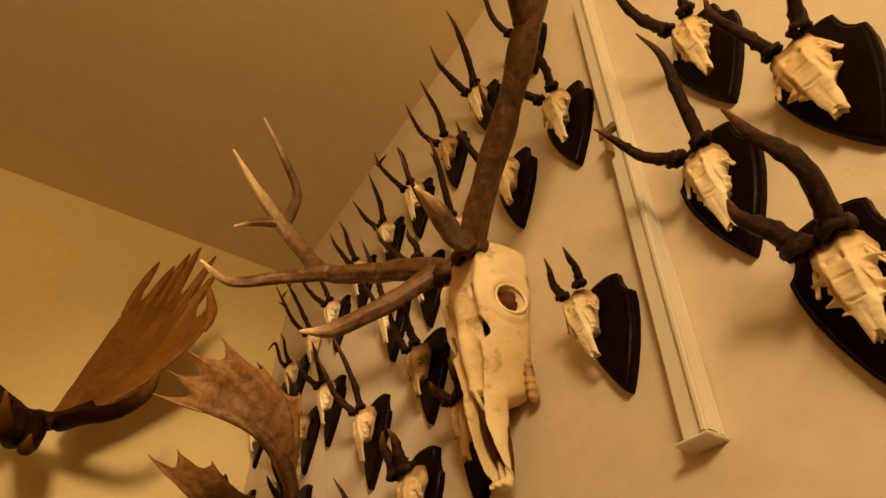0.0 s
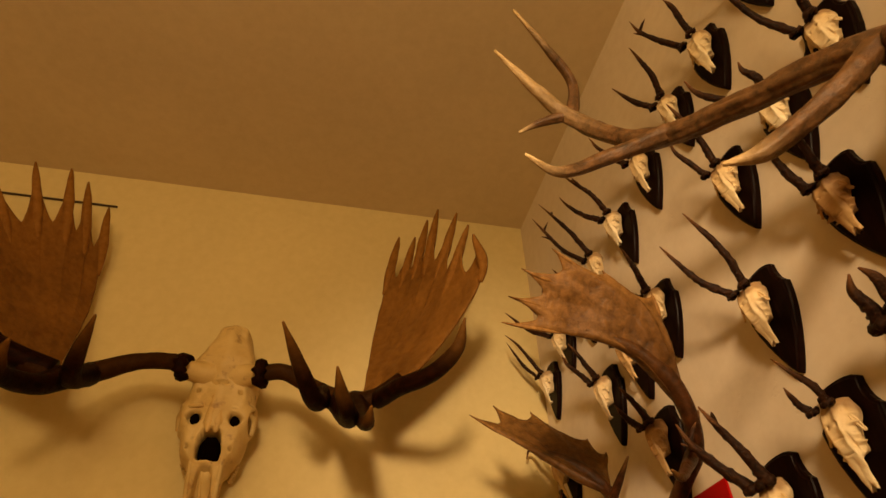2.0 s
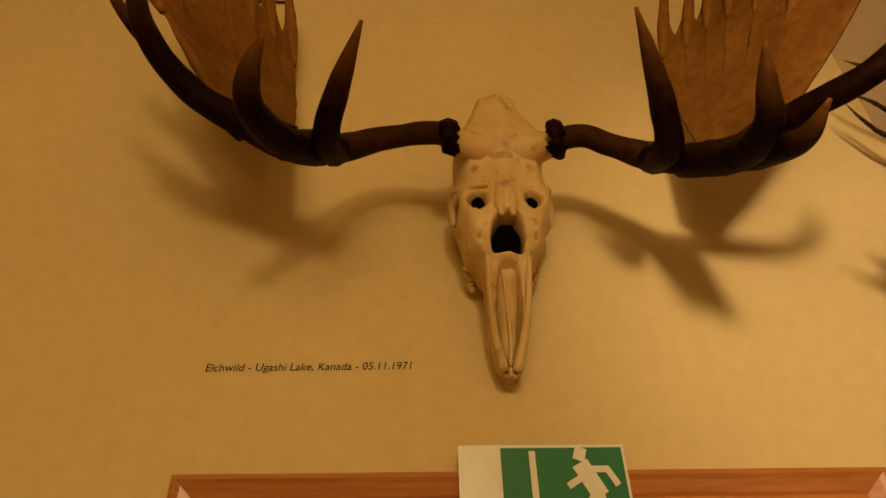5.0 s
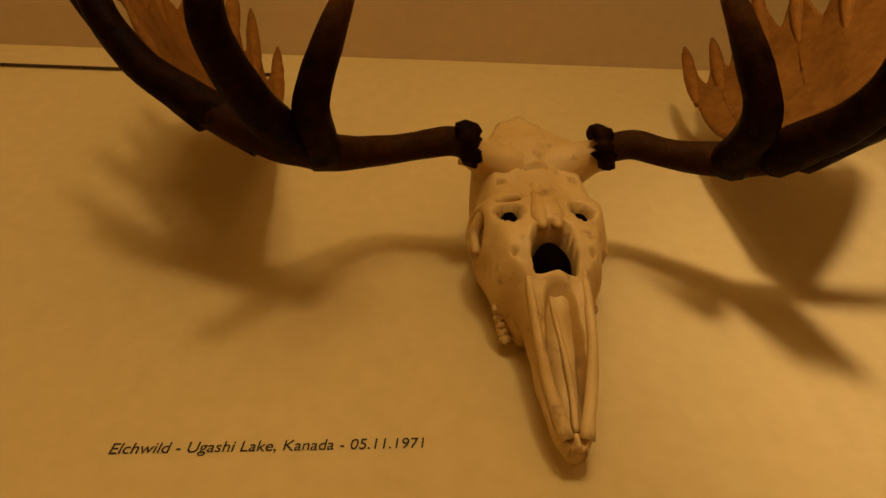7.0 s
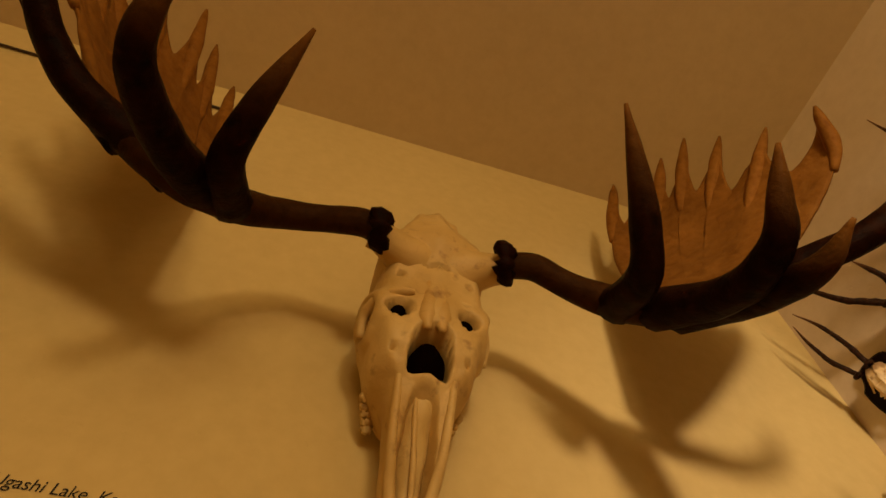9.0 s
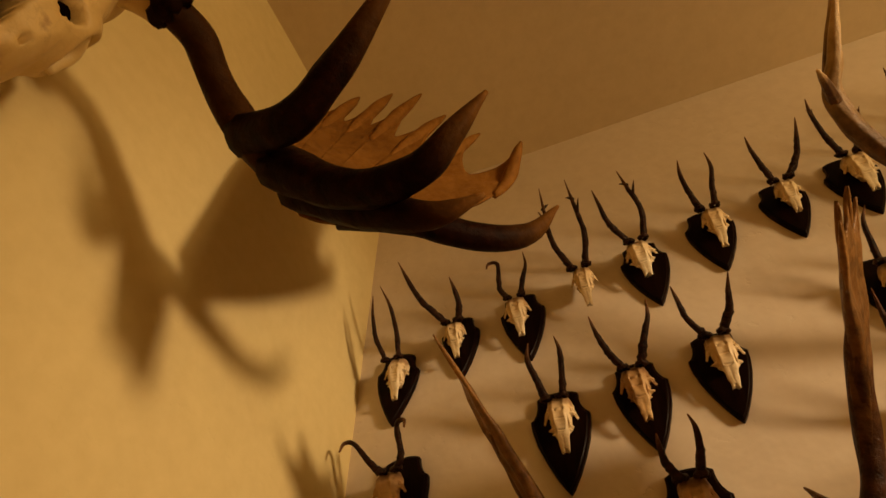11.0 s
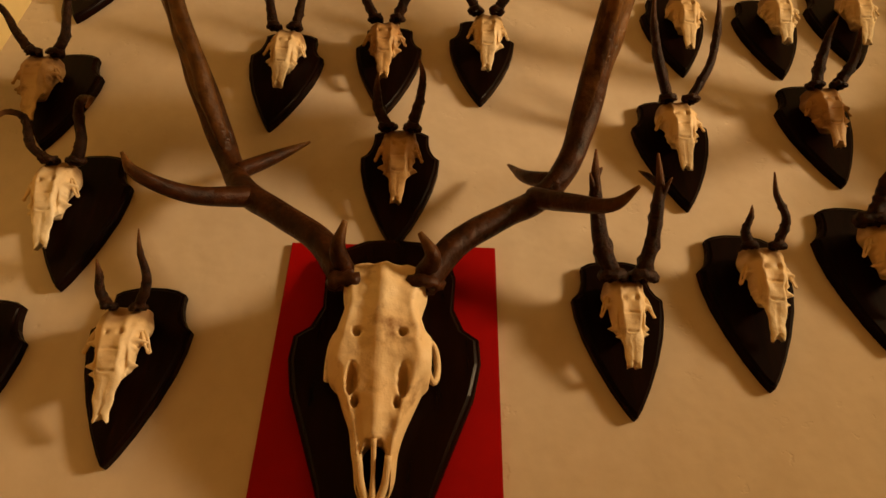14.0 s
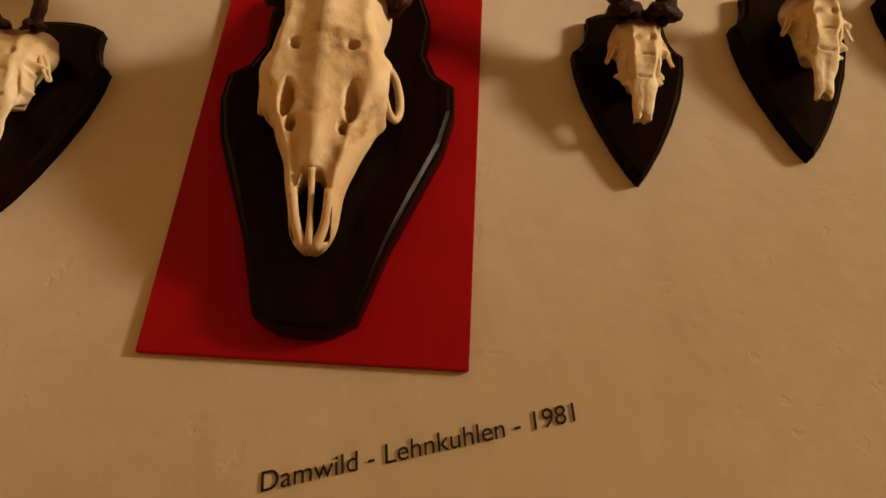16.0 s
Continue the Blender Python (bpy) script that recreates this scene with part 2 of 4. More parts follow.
def palm(bm, ribs, valley, thick, tone=(0.6, 0.9), sub=12, rows=26, wide=0.34, finger=0.0, web=0.62):
    """A cupped plate with pointed tines: ribs run from base through a middle to each tip, valley is how far the plate reaches between them."""
    layer = bm.verts.layers.float.get("tip") or bm.verts.layers.float.new("tip")
    curves = [spline(r, 10) for r in ribs]

    def on_rib(k, v):
        c = curves[k]
        f = v * (len(c) - 1)
        a = min(int(f), len(c) - 2)
        return c[a] + (c[a + 1] - c[a]) * (f - a)

    n = len(ribs)
    if finger:
        for k in range(n):
            v0 = valley - 0.10
            tube(bm, [(*on_rib(k, v0 + (1 - v0) * f), r * finger) for f, r in ((0, 0.40), (0.22, 0.74), (0.42, 0.92), (0.62, 0.84), (0.85, 0.56), (1.0, 0.18))], 9, 4, 0.08, (tone[1], tone[1] * 0.75), 0.0, k)
    cols = (n - 1) * sub + 1
    grid = []
    for c in range(cols):
        u = c / sub
        k = min(int(u), n - 2)
        f = u - k
        near = 1 - 2 * min(f, 1 - f)
        off = min(f, 1 - f) / wide
        reach = valley + (1 - valley) * (max(0.0, 1 - off) ** web if off < 1 else 0.0) - 0.02 * min(1.0, max(0.0, off - 1))
        col = []
        for r in range(rows + 1):
            v = r / rows * reach
            ff = f * f * (3 - 2 * f) if v > valley else f
            q = on_rib(k, v) * (1 - ff) + on_rib(k + 1, v) * ff
            edge = 1 - (r / rows) ** 3
            rim = min(1.0, 0.35 + min(c, cols - 1 - c) * 0.3)
            t = thick * (0.25 + 0.75 * edge) * (1.15 - 0.55 * v) * rim * (0.9 + 0.2 * near * min(1, v / valley))
            t *= (1 + 0.35 * noise.noise(Vector(q) * 16)) * min(1.0, 0.3 + 2.6 * v)
            col.append((Vector(q), t, v))
        grid.append(col)
    tops, backs = [], []
    for c in range(cols):
        ta, tb = [], []
        for r in range(rows + 1):
            q, t, v = grid[c][r]
            du = grid[min(c + 1, cols - 1)][max(r - 2, 0)][0] - grid[max(c - 1, 0)][max(r - 2, 0)][0]
            dv = grid[c][min(r + 1, rows)][0] - grid[c][max(r - 1, 0)][0]
            nn = du.cross(dv)
            nn = nn.normalized() if nn.length > 1e-9 else Vector((0, 1, 0))
            for s, out in ((0.5, ta), (-0.5, tb)):
                vert = bm.verts.new(q + nn * t * s + nn * 0.004 * noise.noise(q * 25))
                vert[layer] = (tone[0] + (tone[1] - tone[0]) * v) * (0.92 + 0.22 * noise.noise(q * 9))
                out.append(vert)
        tops.append(ta)
        backs.append(tb)
    for c in range(cols - 1):
        for r in range(rows):
            bm.faces.new((tops[c][r], tops[c + 1][r], tops[c + 1][r + 1], tops[c][r + 1]))
            bm.faces.new((backs[c][r + 1], backs[c + 1][r + 1], backs[c + 1][r], backs[c][r]))
        bm.faces.new((tops[c][rows], tops[c + 1][rows], backs[c + 1][rows], backs[c][rows]))
        bm.faces.new((tops[c + 1][0], tops[c][0], backs[c][0], backs[c + 1][0]))
    for c, flip in ((0, False), (cols - 1, True)):
        for r in range(rows):
            quad = (tops[c][r], tops[c][r + 1], backs[c][r + 1], backs[c][r])
            bm.faces.new(quad[::-1] if flip else quad)
    return bm


def burr(at, r, seed, thick=0.35):
    """The knobbly crown at the foot of an antler."""
    rng = random.Random(seed)
    bm = bmesh.new()
    lay = bm.verts.layers.float.new("tip")
    rings = []
    for s in range(22):
        a = 2 * math.pi * s / 22
        big = 1 + 0.40 * (rng.random() - 0.5)
        fat = thick * (0.75 + 0.7 * rng.random())
        drop = r * 0.25 * (rng.random() - 0.5)
        ring = []
        for q in range(7):
            b = 2 * math.pi * q / 7
            rr = r * 0.92 * big + r * fat * math.cos(b)
            ring.append(bm.verts.new((at[0] + rr * math.cos(a), at[1] + rr * math.sin(a) * 0.9, at[2] + drop + r * fat * 1.3 * math.sin(b) + 0.25 * rr * math.sin(a))))
        rings.append(ring)
    for s in range(22):
        for q in range(7):
            bm.faces.new((rings[s][q], rings[(s + 1) % 22][q], rings[(s + 1) % 22][(q + 1) % 7], rings[s][(q + 1) % 7]))
    return bm


def board(half, thick, edge, back=0.0):
    """A plaque: the mirrored half outline (x, z), bevelled towards the viewer (minus y)."""
    pts = [Vector((x, 0, z)) for x, z in half] + [Vector((-x, 0, z)) for x, z in half[::-1] if x > 1e-6]
    mid = Vector((0, 0, sum(q.z for q in pts) / len(pts)))
    bm = bmesh.new()
    loops = []
    for y, inset in ((back, 0), (back - thick + edge, 0), (back - thick + edge * 0.45, edge * 0.35), (back - thick + edge * 0.4, edge * 0.8), (back - thick, edge * 1.4)):
        loops.append([bm.verts.new(Vector((q.x, y, q.z)) - (q - mid).normalized() * inset) for q in pts])
    k = len(pts)
    for a, b in zip(loops, loops[1:]):
        for s in range(k):
            bm.faces.new((a[s], a[(s + 1) % k], b[(s + 1) % k], b[s]))
    bm.faces.new(loops[-1])
    bm.faces.new(loops[0][::-1])
    bmesh.ops.recalc_face_normals(bm, faces=bm.faces[:])
    return bm


def skull(stations, back, eye, nose, fine=1.0, seed=0, rows=52, seg=48, teeth=0.0, holes=(), crest=0.0, square=0.8):
    """A skull hung by its crown. stations: (z, half width, y of the front) from crown to muzzle; back: y of its rear at crown and muzzle.
    eye: (z, y, radius, depth, rim); nose: one or more of (z top, z bottom, half width, depth)."""
    line = spline(stations, 12)
    top, low = stations[0][0], stations[-1][0]
    zs = [q[0] for q in line][::-1]
    ws = [q[1] for q in line][::-1]
    ys = [q[2] for q in line][::-1]
    bm = bmesh.new()
    rings = []
    for r in range(rows + 1):
        f = r / rows
        z = top + (low - top) * f
        w = float(np.interp(z, zs, ws))
        front = float(np.interp(z, zs, ys))
        rear = back[0] + (back[1] - back[0]) * f
        if len(back) > 2:
            free = min(1.0, max(0.0, (back[2] - z) / 0.02))
            rear += (back[3] - rear) * free
        rear = max(rear, front + 0.012 * fine)
        ring = []
        for s in range(seg):
            a = 2 * math.pi * s / seg
            ca, sa = math.cos(a), math.sin(a)
            x = w * math.copysign(abs(ca) ** square, ca)
            y = (front + rear) / 2 + (rear - front) / 2 * math.copysign(abs(sa) ** 0.75, sa)
            v = Vector((x, y, z))
            # eye sockets with a raised rim on both flanks
            d = math.hypot((y - eye[1]) * 1.0, z - eye[0])
            if abs(ca) > 0.35:
                g = d / eye[2]
                if g < 1:
                    v.x -= math.copysign(eye[3] * (1 - g ** 4), x)
                elif g < 1.75:
                    v.x += math.copysign(eye[4] * math.sin((g - 1) / 0.75 * math.pi), x)
            # nasal opening, split by the thin bone in the middle
            for n_top, n_low, n_half, n_deep in nose:
                if sa < 0.1 and n_low < z < n_top:
                    h = (z - n_low) / (n_top - n_low)
                    half = n_half * (math.sin(math.pi * min(1, h * 0.62 + 0.30)) ** 0.5)
                    inside = 1 - (abs(x) / half) ** 4 if abs(x) < half else 0
                    v.y = min(v.y + n_deep * inside * min(1, 6 * (1 - h)) * min(1, 5 * h), max(rear - 0.004, y))
            for hx, hz, hr, tall in holes:
                g = math.hypot(abs(x) - hx, (z - hz) / tall) / hr
                if sa < 0 and g < 1:
                    v.y += 0.020 * fine * (1 - g ** 4)
            if sa < 0 and crest:
                # ridge down the middle with hollows beside it, and the brow ridges
                v.y -= crest * math.exp(-(x / (0.10 * w + 0.002)) ** 2) - crest * 0.9 * math.exp(-((abs(x) - 0.42 * w) / (0.2 * w)) ** 2)
                v.y -= crest * 1.3 * math.exp(-((abs(x) - 0.78 * w) / (0.13 * w)) ** 2)
            # sutures and lumps
            v += Vector((0, -0.0026, 0)) * fine * noise.noise(v * (26 / fine) + Vector((seed, 0, 0))) * 1.2
            v.x += 0.0018 * fine * noise.noise(v * (40 / fine) + Vector((0, seed, 0)))
            pit = noise.noise(v * (95 / fine ** 0.5) + Vector((seed, seed, 3)))
            v.y -= 0.0011 * fine * pit - 0.0022 * fine * max(0.0, noise.noise(v * (60 / fine ** 0.5) + Vector((2, seed, 9))) - 0.42) * (1 if sa < 0 else 0)
            if r == rows:
                v.z += teeth * (noise.noise(v * 160 + Vector((seed, 7, 0))))
            ring.append(bm.verts.new(v))
        rings.append(ring)
    for r0, r1 in zip(rings, rings[1:]):
        for s in range(seg):
            bm.faces.new((r0[s], r1[s], r1[(s + 1) % seg], r0[(s + 1) % seg]))
    bm.faces.new(rings[0])
    bm.faces.new(rings[-1][::-1])
    bmesh.ops.recalc_face_normals(bm, faces=bm.faces[:])
    return bm


def structure(name, bm, material, label, category, smooth=False):
    return tagged(part(name, bm, material, None, "", smooth), label, category, "", "structure")


# ---- room ----
DX0, DX1, DZ = -1.570, -0.455, 2.01
structure("wall_east", boxes(((0, -5.2, 0), (0.2, 0.2, CEIL))), WALL_W, "white plastered wall hung with rows of trophies", "wall")
structure("wall_north", boxes(((-4.2, 0, 0), (DX0, 0.2, CEIL)), ((DX1, 0, 0), (0, 0.2, CEIL)), ((DX0, 0, DZ), (DX1, 0.2, CEIL))), WALL_Y, "warm yellow plastered wall above a doorway", "wall")
structure("wall_west", boxes(((-4.4, -5.2, 0), (-4.2, 0.2, CEIL))), WALL_Y, "plain warm yellow plastered wall of the room", "wall")
structure("wall_south", boxes(((-4.2, -5.4, 0), (0.2, -5.2, CEIL))), WALL_Y, "plain warm yellow plastered wall of the room", "wall")
structure("floor", boxes(((-4.4, -5.4, -0.2), (0.2, 0.2, 0))), FLOOR, "brown wooden floor of the trophy room", "floor")
structure("ceiling", boxes(((-4.4, -5.4, CEIL), (0.2, 0.2, CEIL + 0.2))), CEILING, "flat ochre painted ceiling above the trophies", "ceiling")

# door with a profiled pine frame
door = thing("door_1", Matrix(), "closed varnished pine door with a moulded frame", "door")
door["kind"] = "structure"


def architrave(a, b, across):
    """A moulded frame piece from a to b; across points from the opening outwards."""
    prof = [(0, 0), (0, 0.012), (0.008, 0.018), (0.016, 0.016), (0.022, 0.020), (0.042, 0.026), (0.050, 0.031), (0.058, 0.029), (0.060, 0.022), (0.060, 0)]
    bm = bmesh.new()
    a, b, across = Vector(a), Vector(b), Vector(across)
    along = (b - a).normalized()
    ends = []
    for base, sgn in ((a, -1), (b, 1)):
        ends.append([bm.verts.new(base + across * u + along * sgn * u + Vector((0, -h, 0))) for u, h in prof])
    k = len(prof)
    for s in range(k - 1):
        bm.faces.new((ends[0][s], ends[0][s + 1], ends[1][s + 1], ends[1][s]))
    bm.faces.new((ends[0][k - 1], ends[0][0], ends[1][0], ends[1][k - 1]))
    bm.faces.new(ends[0])
    bm.faces.new(ends[1][::-1])
    bmesh.ops.recalc_face_normals(bm, faces=bm.faces[:])
    return bm


part("door_head", architrave((DX0, -0.002, DZ), (DX1, -0.002, DZ), (0, 0, 1)), PINE, door, "orange pine moulding", False)
part("door_jamb", architrave((DX0, -0.002, 0.0), (DX0, -0.002, DZ), (-1, 0, 0)), PINE, door, "", False)
part("door_jamb", architrave((DX1, -0.002, 0.0), (DX1, -0.002, DZ), (1, 0, 0)), PINE, door, "", False)
part("door_leaf", boxes(((DX0 + 0.003, 0.03, 0.005), (DX1 - 0.003, 0.07, DZ - 0.003)), bevel=0.003), PINE, door, "", False)

# emergency exit sign leaning on the door frame
sign = thing("exit_sign", pose(-1.007, -0.034, 1.955), "green and white emergency exit sign above the door", "sign")
part("sign_plate", boxes(((-0.145, -0.004, 0), (0.145, 0.0, 0.155)), bevel=0.001), SIGNW, sign, "white plastic plate", False)
part("green_field", boxes(((-0.072, -0.0065, 0.004), (0.139, -0.0045, 0.149))), GREEN, sign, "green printed field", False)
part("white_field", boxes(((-0.138, -0.0065, 0.004), (-0.076, -0.0045, 0.142))), SIGNW, sign, "", False)
part("white_bar", boxes(((-0.024, -0.0085, 0.004), (-0.013, -0.007, 0.143))), SIGNW, sign, "", False)
pict = bmesh.new()
for k, (ax, az, bx, bz, w) in enumerate(((0.066, 0.116, 0.088, 0.075, 0.030), (0.088, 0.075, 0.060, 0.040, 0.018), (0.088, 0.070, 0.106, 0.012, 0.018), (0.074, 0.112, 0.108, 0.112, 0.011),
                          (0.108, 0.112, 0.122, 0.088, 0.011), (0.066, 0.100, 0.040, 0.086, 0.011), (0.062, 0.131, 0.066, 0.143, 0.020))):
    long = math.hypot(bx - ax, bz - az) + w * 0.5
    bmesh.ops.create_cube(pict, size=1, matrix=pose((ax + bx) / 2, -0.0076 - 0.0003 * k, (az + bz) / 2, 0, -math.degrees(math.atan2(bz - az, bx - ax)), 0) @ Matrix.Diagonal((long, 0.0012, w, 1)))
part("white_symbol", pict, SIGNW, sign, "plain white bars", False)

# thin cable along the yellow wall
cable = bmesh.new()
tube(cable, [(-4.19, -0.006, 3.440, 0.004), (-3.2, -0.006, 3.434, 0.004), (-2.3, -0.006, 3.428, 0.004), (-1.60, -0.006, 3.424, 0.004)], seg=8, steps=8, rough=0.05)
tagged(part("wall_cable", cable, CABLE), "thin brown cable running along the wall under the ceiling", "cable")

# white cable duct on the trophy wall
duct = thing("cable_duct", pose(0, -1.878, 2.085, 0, 0, -90), "white plastic cable duct fixed upright on the wall", "cable duct")
part("duct_base", boxes(((-0.019, -0.010, 0.004), (0.019, 0.0, 0.96)), bevel=0.002), WHITE, duct, "", False)
part("duct_cover", boxes(((-0.017, -0.024, 0.004), (0.006, -0.0105, 0.96)), bevel=0.003), WHITE, duct, "", False)
part("duct_lip", boxes(((0.009, -0.029, 0.004), (0.019, -0.0105, 0.96)), bevel=0.003), WHITE, duct, "", False)
part("end_cap", boxes(((-0.021, -0.032, 0.0), (0.021, 0.0, 0.0035)), bevel=0.001), WHITE, duct, "", False)
part("bracket", boxes(((-0.024, -0.032, 0.50), (0.010, -0.025, 0.516)), ((-0.010, -0.040, 0.45), (-0.004, -0.025, 0.50)), bevel=0.002), METAL, duct, "small dull metal bracket", False)

# red board behind the fallow buck
tagged(part("red_board", boxes(((-0.006, -0.812, 1.793), (-0.0005, -0.541, 2.208)), bevel=0.001), RED, None, "", False), "flat dark red painted board fixed on the wall", "board")


def inscription(text, m, width, label):
    cu = bpy.data.curves.new("inscription", "FONT")
    cu.body, cu.size, cu.shear, cu.extrude, cu.offset = text, 0.05, 0.14, 0.00015, 0.0
    tmp = new("inscription_outline", cu)
    bpy.context.view_layer.update()
    me = bpy.data.meshes.new_from_object(tmp.evaluated_get(bpy.context.evaluated_depsgraph_get()))
    bpy.data.objects.remove(tmp)
    xs = [v.co.x for v in me.vertices]
    k = width / (max(xs) - min(xs))
    for v in me.vertices:
        v.co = Vector(((v.co.x - min(xs)) * k, v.co.y * k, v.co.z))
    me.materials.clear()
    me.materials.append(INK)
    ob = new("wall_inscription", me)
    ob.matrix_world = m
    return tagged(ob, label, "inscription")


inscription("Elchwild - Ugashi Lake, Kanada - 05.11.1971", pose(-1.620, -0.0012, 2.2625, 90, -0.6, 0), 0.388, "black handwritten inscription on the yellow wall under the moose")
inscription("Damwild - Lehnkuhlen - 1981", pose(-0.0012, -0.660, 1.694, 0, 0, -90) @ pose(0, 0, 0, 90, 0, 0) @ pose(0, 0, 0, 0, 0, 15.4), 0.249, "black handwritten inscription slanting below the red board")


# ---- moose on the yellow wall ----
MX, MZ = -1.052, 2.24
moose = thing("moose_trophy", pose(MX, 0, MZ), "large bleached moose skull with broad brown antlers on the wall", "trophy")
part("skull", skull([(0.626, 0.018, -0.120), (0.616, 0.038, -0.160), (0.592, 0.051, -0.186), (0.552, 0.059, -0.200), (0.500, 0.080, -0.213), (0.475, 0.093, -0.217), (0.445, 0.096, -0.213), (0.410, 0.091, -0.201), (0.370, 0.096, -0.192), (0.325, 0.100, -0.187), (0.285, 0.091, -0.186), (0.245, 0.083, -0.183), (0.212, 0.073, -0.166), (0.190, 0.054, -0.153), (0.165, 0.045, -0.141), (0.12, 0.042, -0.119), (0.06, 0.037, -0.089), (0.010, 0.027, -0.063), (-0.015, 0.012, -0.054)],
                    (-0.002, -0.010, 0.190, -0.046), (0.315, -0.125, 0.030, 0.045, 0.009), ((0.276, 0.196, 0.033, 0.110), (0.186, 0.002, 0.029, 0.040)), 2.4, 3.0, 150, 120, 0.004, ((0.053, 0.303, 0.017, 1.15), (0.016, 0.402, 0.006, 0.6), (0.056, 0.380, 0.005, 1.0), (0.056, 0.226, 0.004, 1.2)), 0.0040, 0.66)
     , BONE_MOOSE, moose, "creamy long moose skull")
# added plug, its near-black colour stands for shade deep in the nose
part("nasal_hollow", tube(bmesh.new(), [(0, -0.146, 0.262, 0.012), (0, -0.136, 0.240, 0.027), (0, -0.118, 0.212, 0.028), (0, -0.096, 0.192, 0.020)], 16, 5, 0.05, seed=2), HOLLOW_SHADE, moose, "near-black plug painting shade into the nose")
part("nasal_floor", tube(bmesh.new(), [(0, -0.118, 0.206, 0.020), (0, -0.104, 0.175, 0.024), (0, -0.088, 0.130, 0.021), (0, -0.064, 0.075, 0.018), (0, -0.050, 0.020, 0.010)], 14, 6, 0.12, seed=3), BONE_MOOSE, moose, "yellowed thin bone inside the muzzle")
part("septum", tube(bmesh.new(), [(-0.010, -0.128, 0.182, 0.0035), (-0.004, -0.108, 0.120, 0.0045), (0.002, -0.082, 0.055, 0.0045), (0.0, -0.062, 0.005, 0.005)], 8, 6, 0.15, seed=4), BONE_MOOSE, moose)
for sgn in (-1, 1):
    # eye plug in near-black, shade of the socket put into its colour
    part("eye_hollow", tube(bmesh.new(), [(sgn * 0.050, -0.160, 0.318, 0.006), (sgn * 0.053, -0.160, 0.304, 0.0135), (sgn * 0.053, -0.152, 0.290, 0.005)], 12, 5, 0.05, seed=6), HOLLOW_SHADE, moose, "dark plug filling the eye hollow")
    part("nasal_bone", tube(bmesh.new(), [(sgn * 0.008, -0.184, 0.390, 0.008), (sgn * 0.009, -0.177, 0.335, 0.015), (sgn * 0.011, -0.176, 0.290, 0.015), (sgn * 0.011, -0.182, 0.262, 0.004)], 14, 6, 0.07, seed=sgn + 14, flat=1.0), BONE_MOOSE, moose)
    part("pedicle", tube(bmesh.new(), [(sgn * 0.020, -0.150, 0.440, 0.058), (sgn * 0.068, -0.184, 0.434, 0.036), (sgn * 0.098, -0.203, 0.428, 0.027), (sgn * 0.118, -0.208, 0.430, 0.025)], 14, 6, 0.06, seed=sgn + 34), BONE_MOOSE, moose)
    part("brow_ridge", tube(bmesh.new(), [(sgn * 0.034, -0.182, 0.336, 0.005), (sgn * 0.058, -0.176, 0.334, 0.008), (sgn * 0.082, -0.154, 0.332, 0.010), (sgn * 0.099, -0.125, 0.322, 0.008), (sgn * 0.098, -0.110, 0.288, 0.006)], 10, 6, 0.25, seed=sgn + 24), BONE_MOOSE, moose)
    snout = bmesh.new()
    tube(snout, [(sgn * 0.040, -0.148, 0.205, 0.005), (sgn * 0.036, -0.120, 0.120, 0.007), (sgn * 0.028, -0.089, 0.060, 0.008), (sgn * 0.012, -0.060, -0.004, 0.010)], seg=10, steps=6, rough=0.1, seed=sgn + 5)
    part("muzzle_bone", snout, BONE_MOOSE, moose)
    for k in range(5):
        molar = bmesh.new()
        bmesh.ops.create_cube(molar, size=0.017, matrix=pose(sgn * (0.058 + 0.003 * k), -0.030 - 0.009 * k, 0.190 + 0.006 * k, 20 * k, 12, 30 * k))
        bmesh.ops.bevel(molar, geom=molar.edges[:], offset=0.004, segments=2, affect="EDGES")
        part("molar", molar, BONE_MOOSE, moose)



def moose_point(x, y, z, r=0.0):
    return (x - MX, y, z - MZ, r)


def moose_antler(burr_at, beam, ribs, side, brow, seed, label):
    ant = part("antler", tube(bmesh.new(), [moose_point(*q) for q in beam], 14, 7, 0.05, (0.10, 0.02), 0.0, seed, 1.0), MOOSE, moose, label)
    b = burr(Vector(moose_point(*burr_at)[:3]), 0.029, seed, 0.42)
    bmesh.ops.rotate(b, verts=b.verts[:], cent=Vector(moose_point(*burr_at)[:3]), matrix=Matrix.Rotation(radians(90), 3, "Y"))
    part("burr", b, MOOSE, ant)
    part("palm", palm(bmesh.new(), [[moose_point(*q)[:3] for q in r] for r in ribs], 0.74, 0.020, (0.55, 0.90), 16, 34, 0.48, 0.0175, 1.15), MOOSE, ant, "paler orange-brown palm")
    for k, t in enumerate(side + brow):
        part("tine", tube(bmesh.new(), [moose_point(*q) for q in t], 12, 7, 0.05, (0.0, 0.55), 0.0, seed + 11 * k, 1.0), MOOSE, ant)


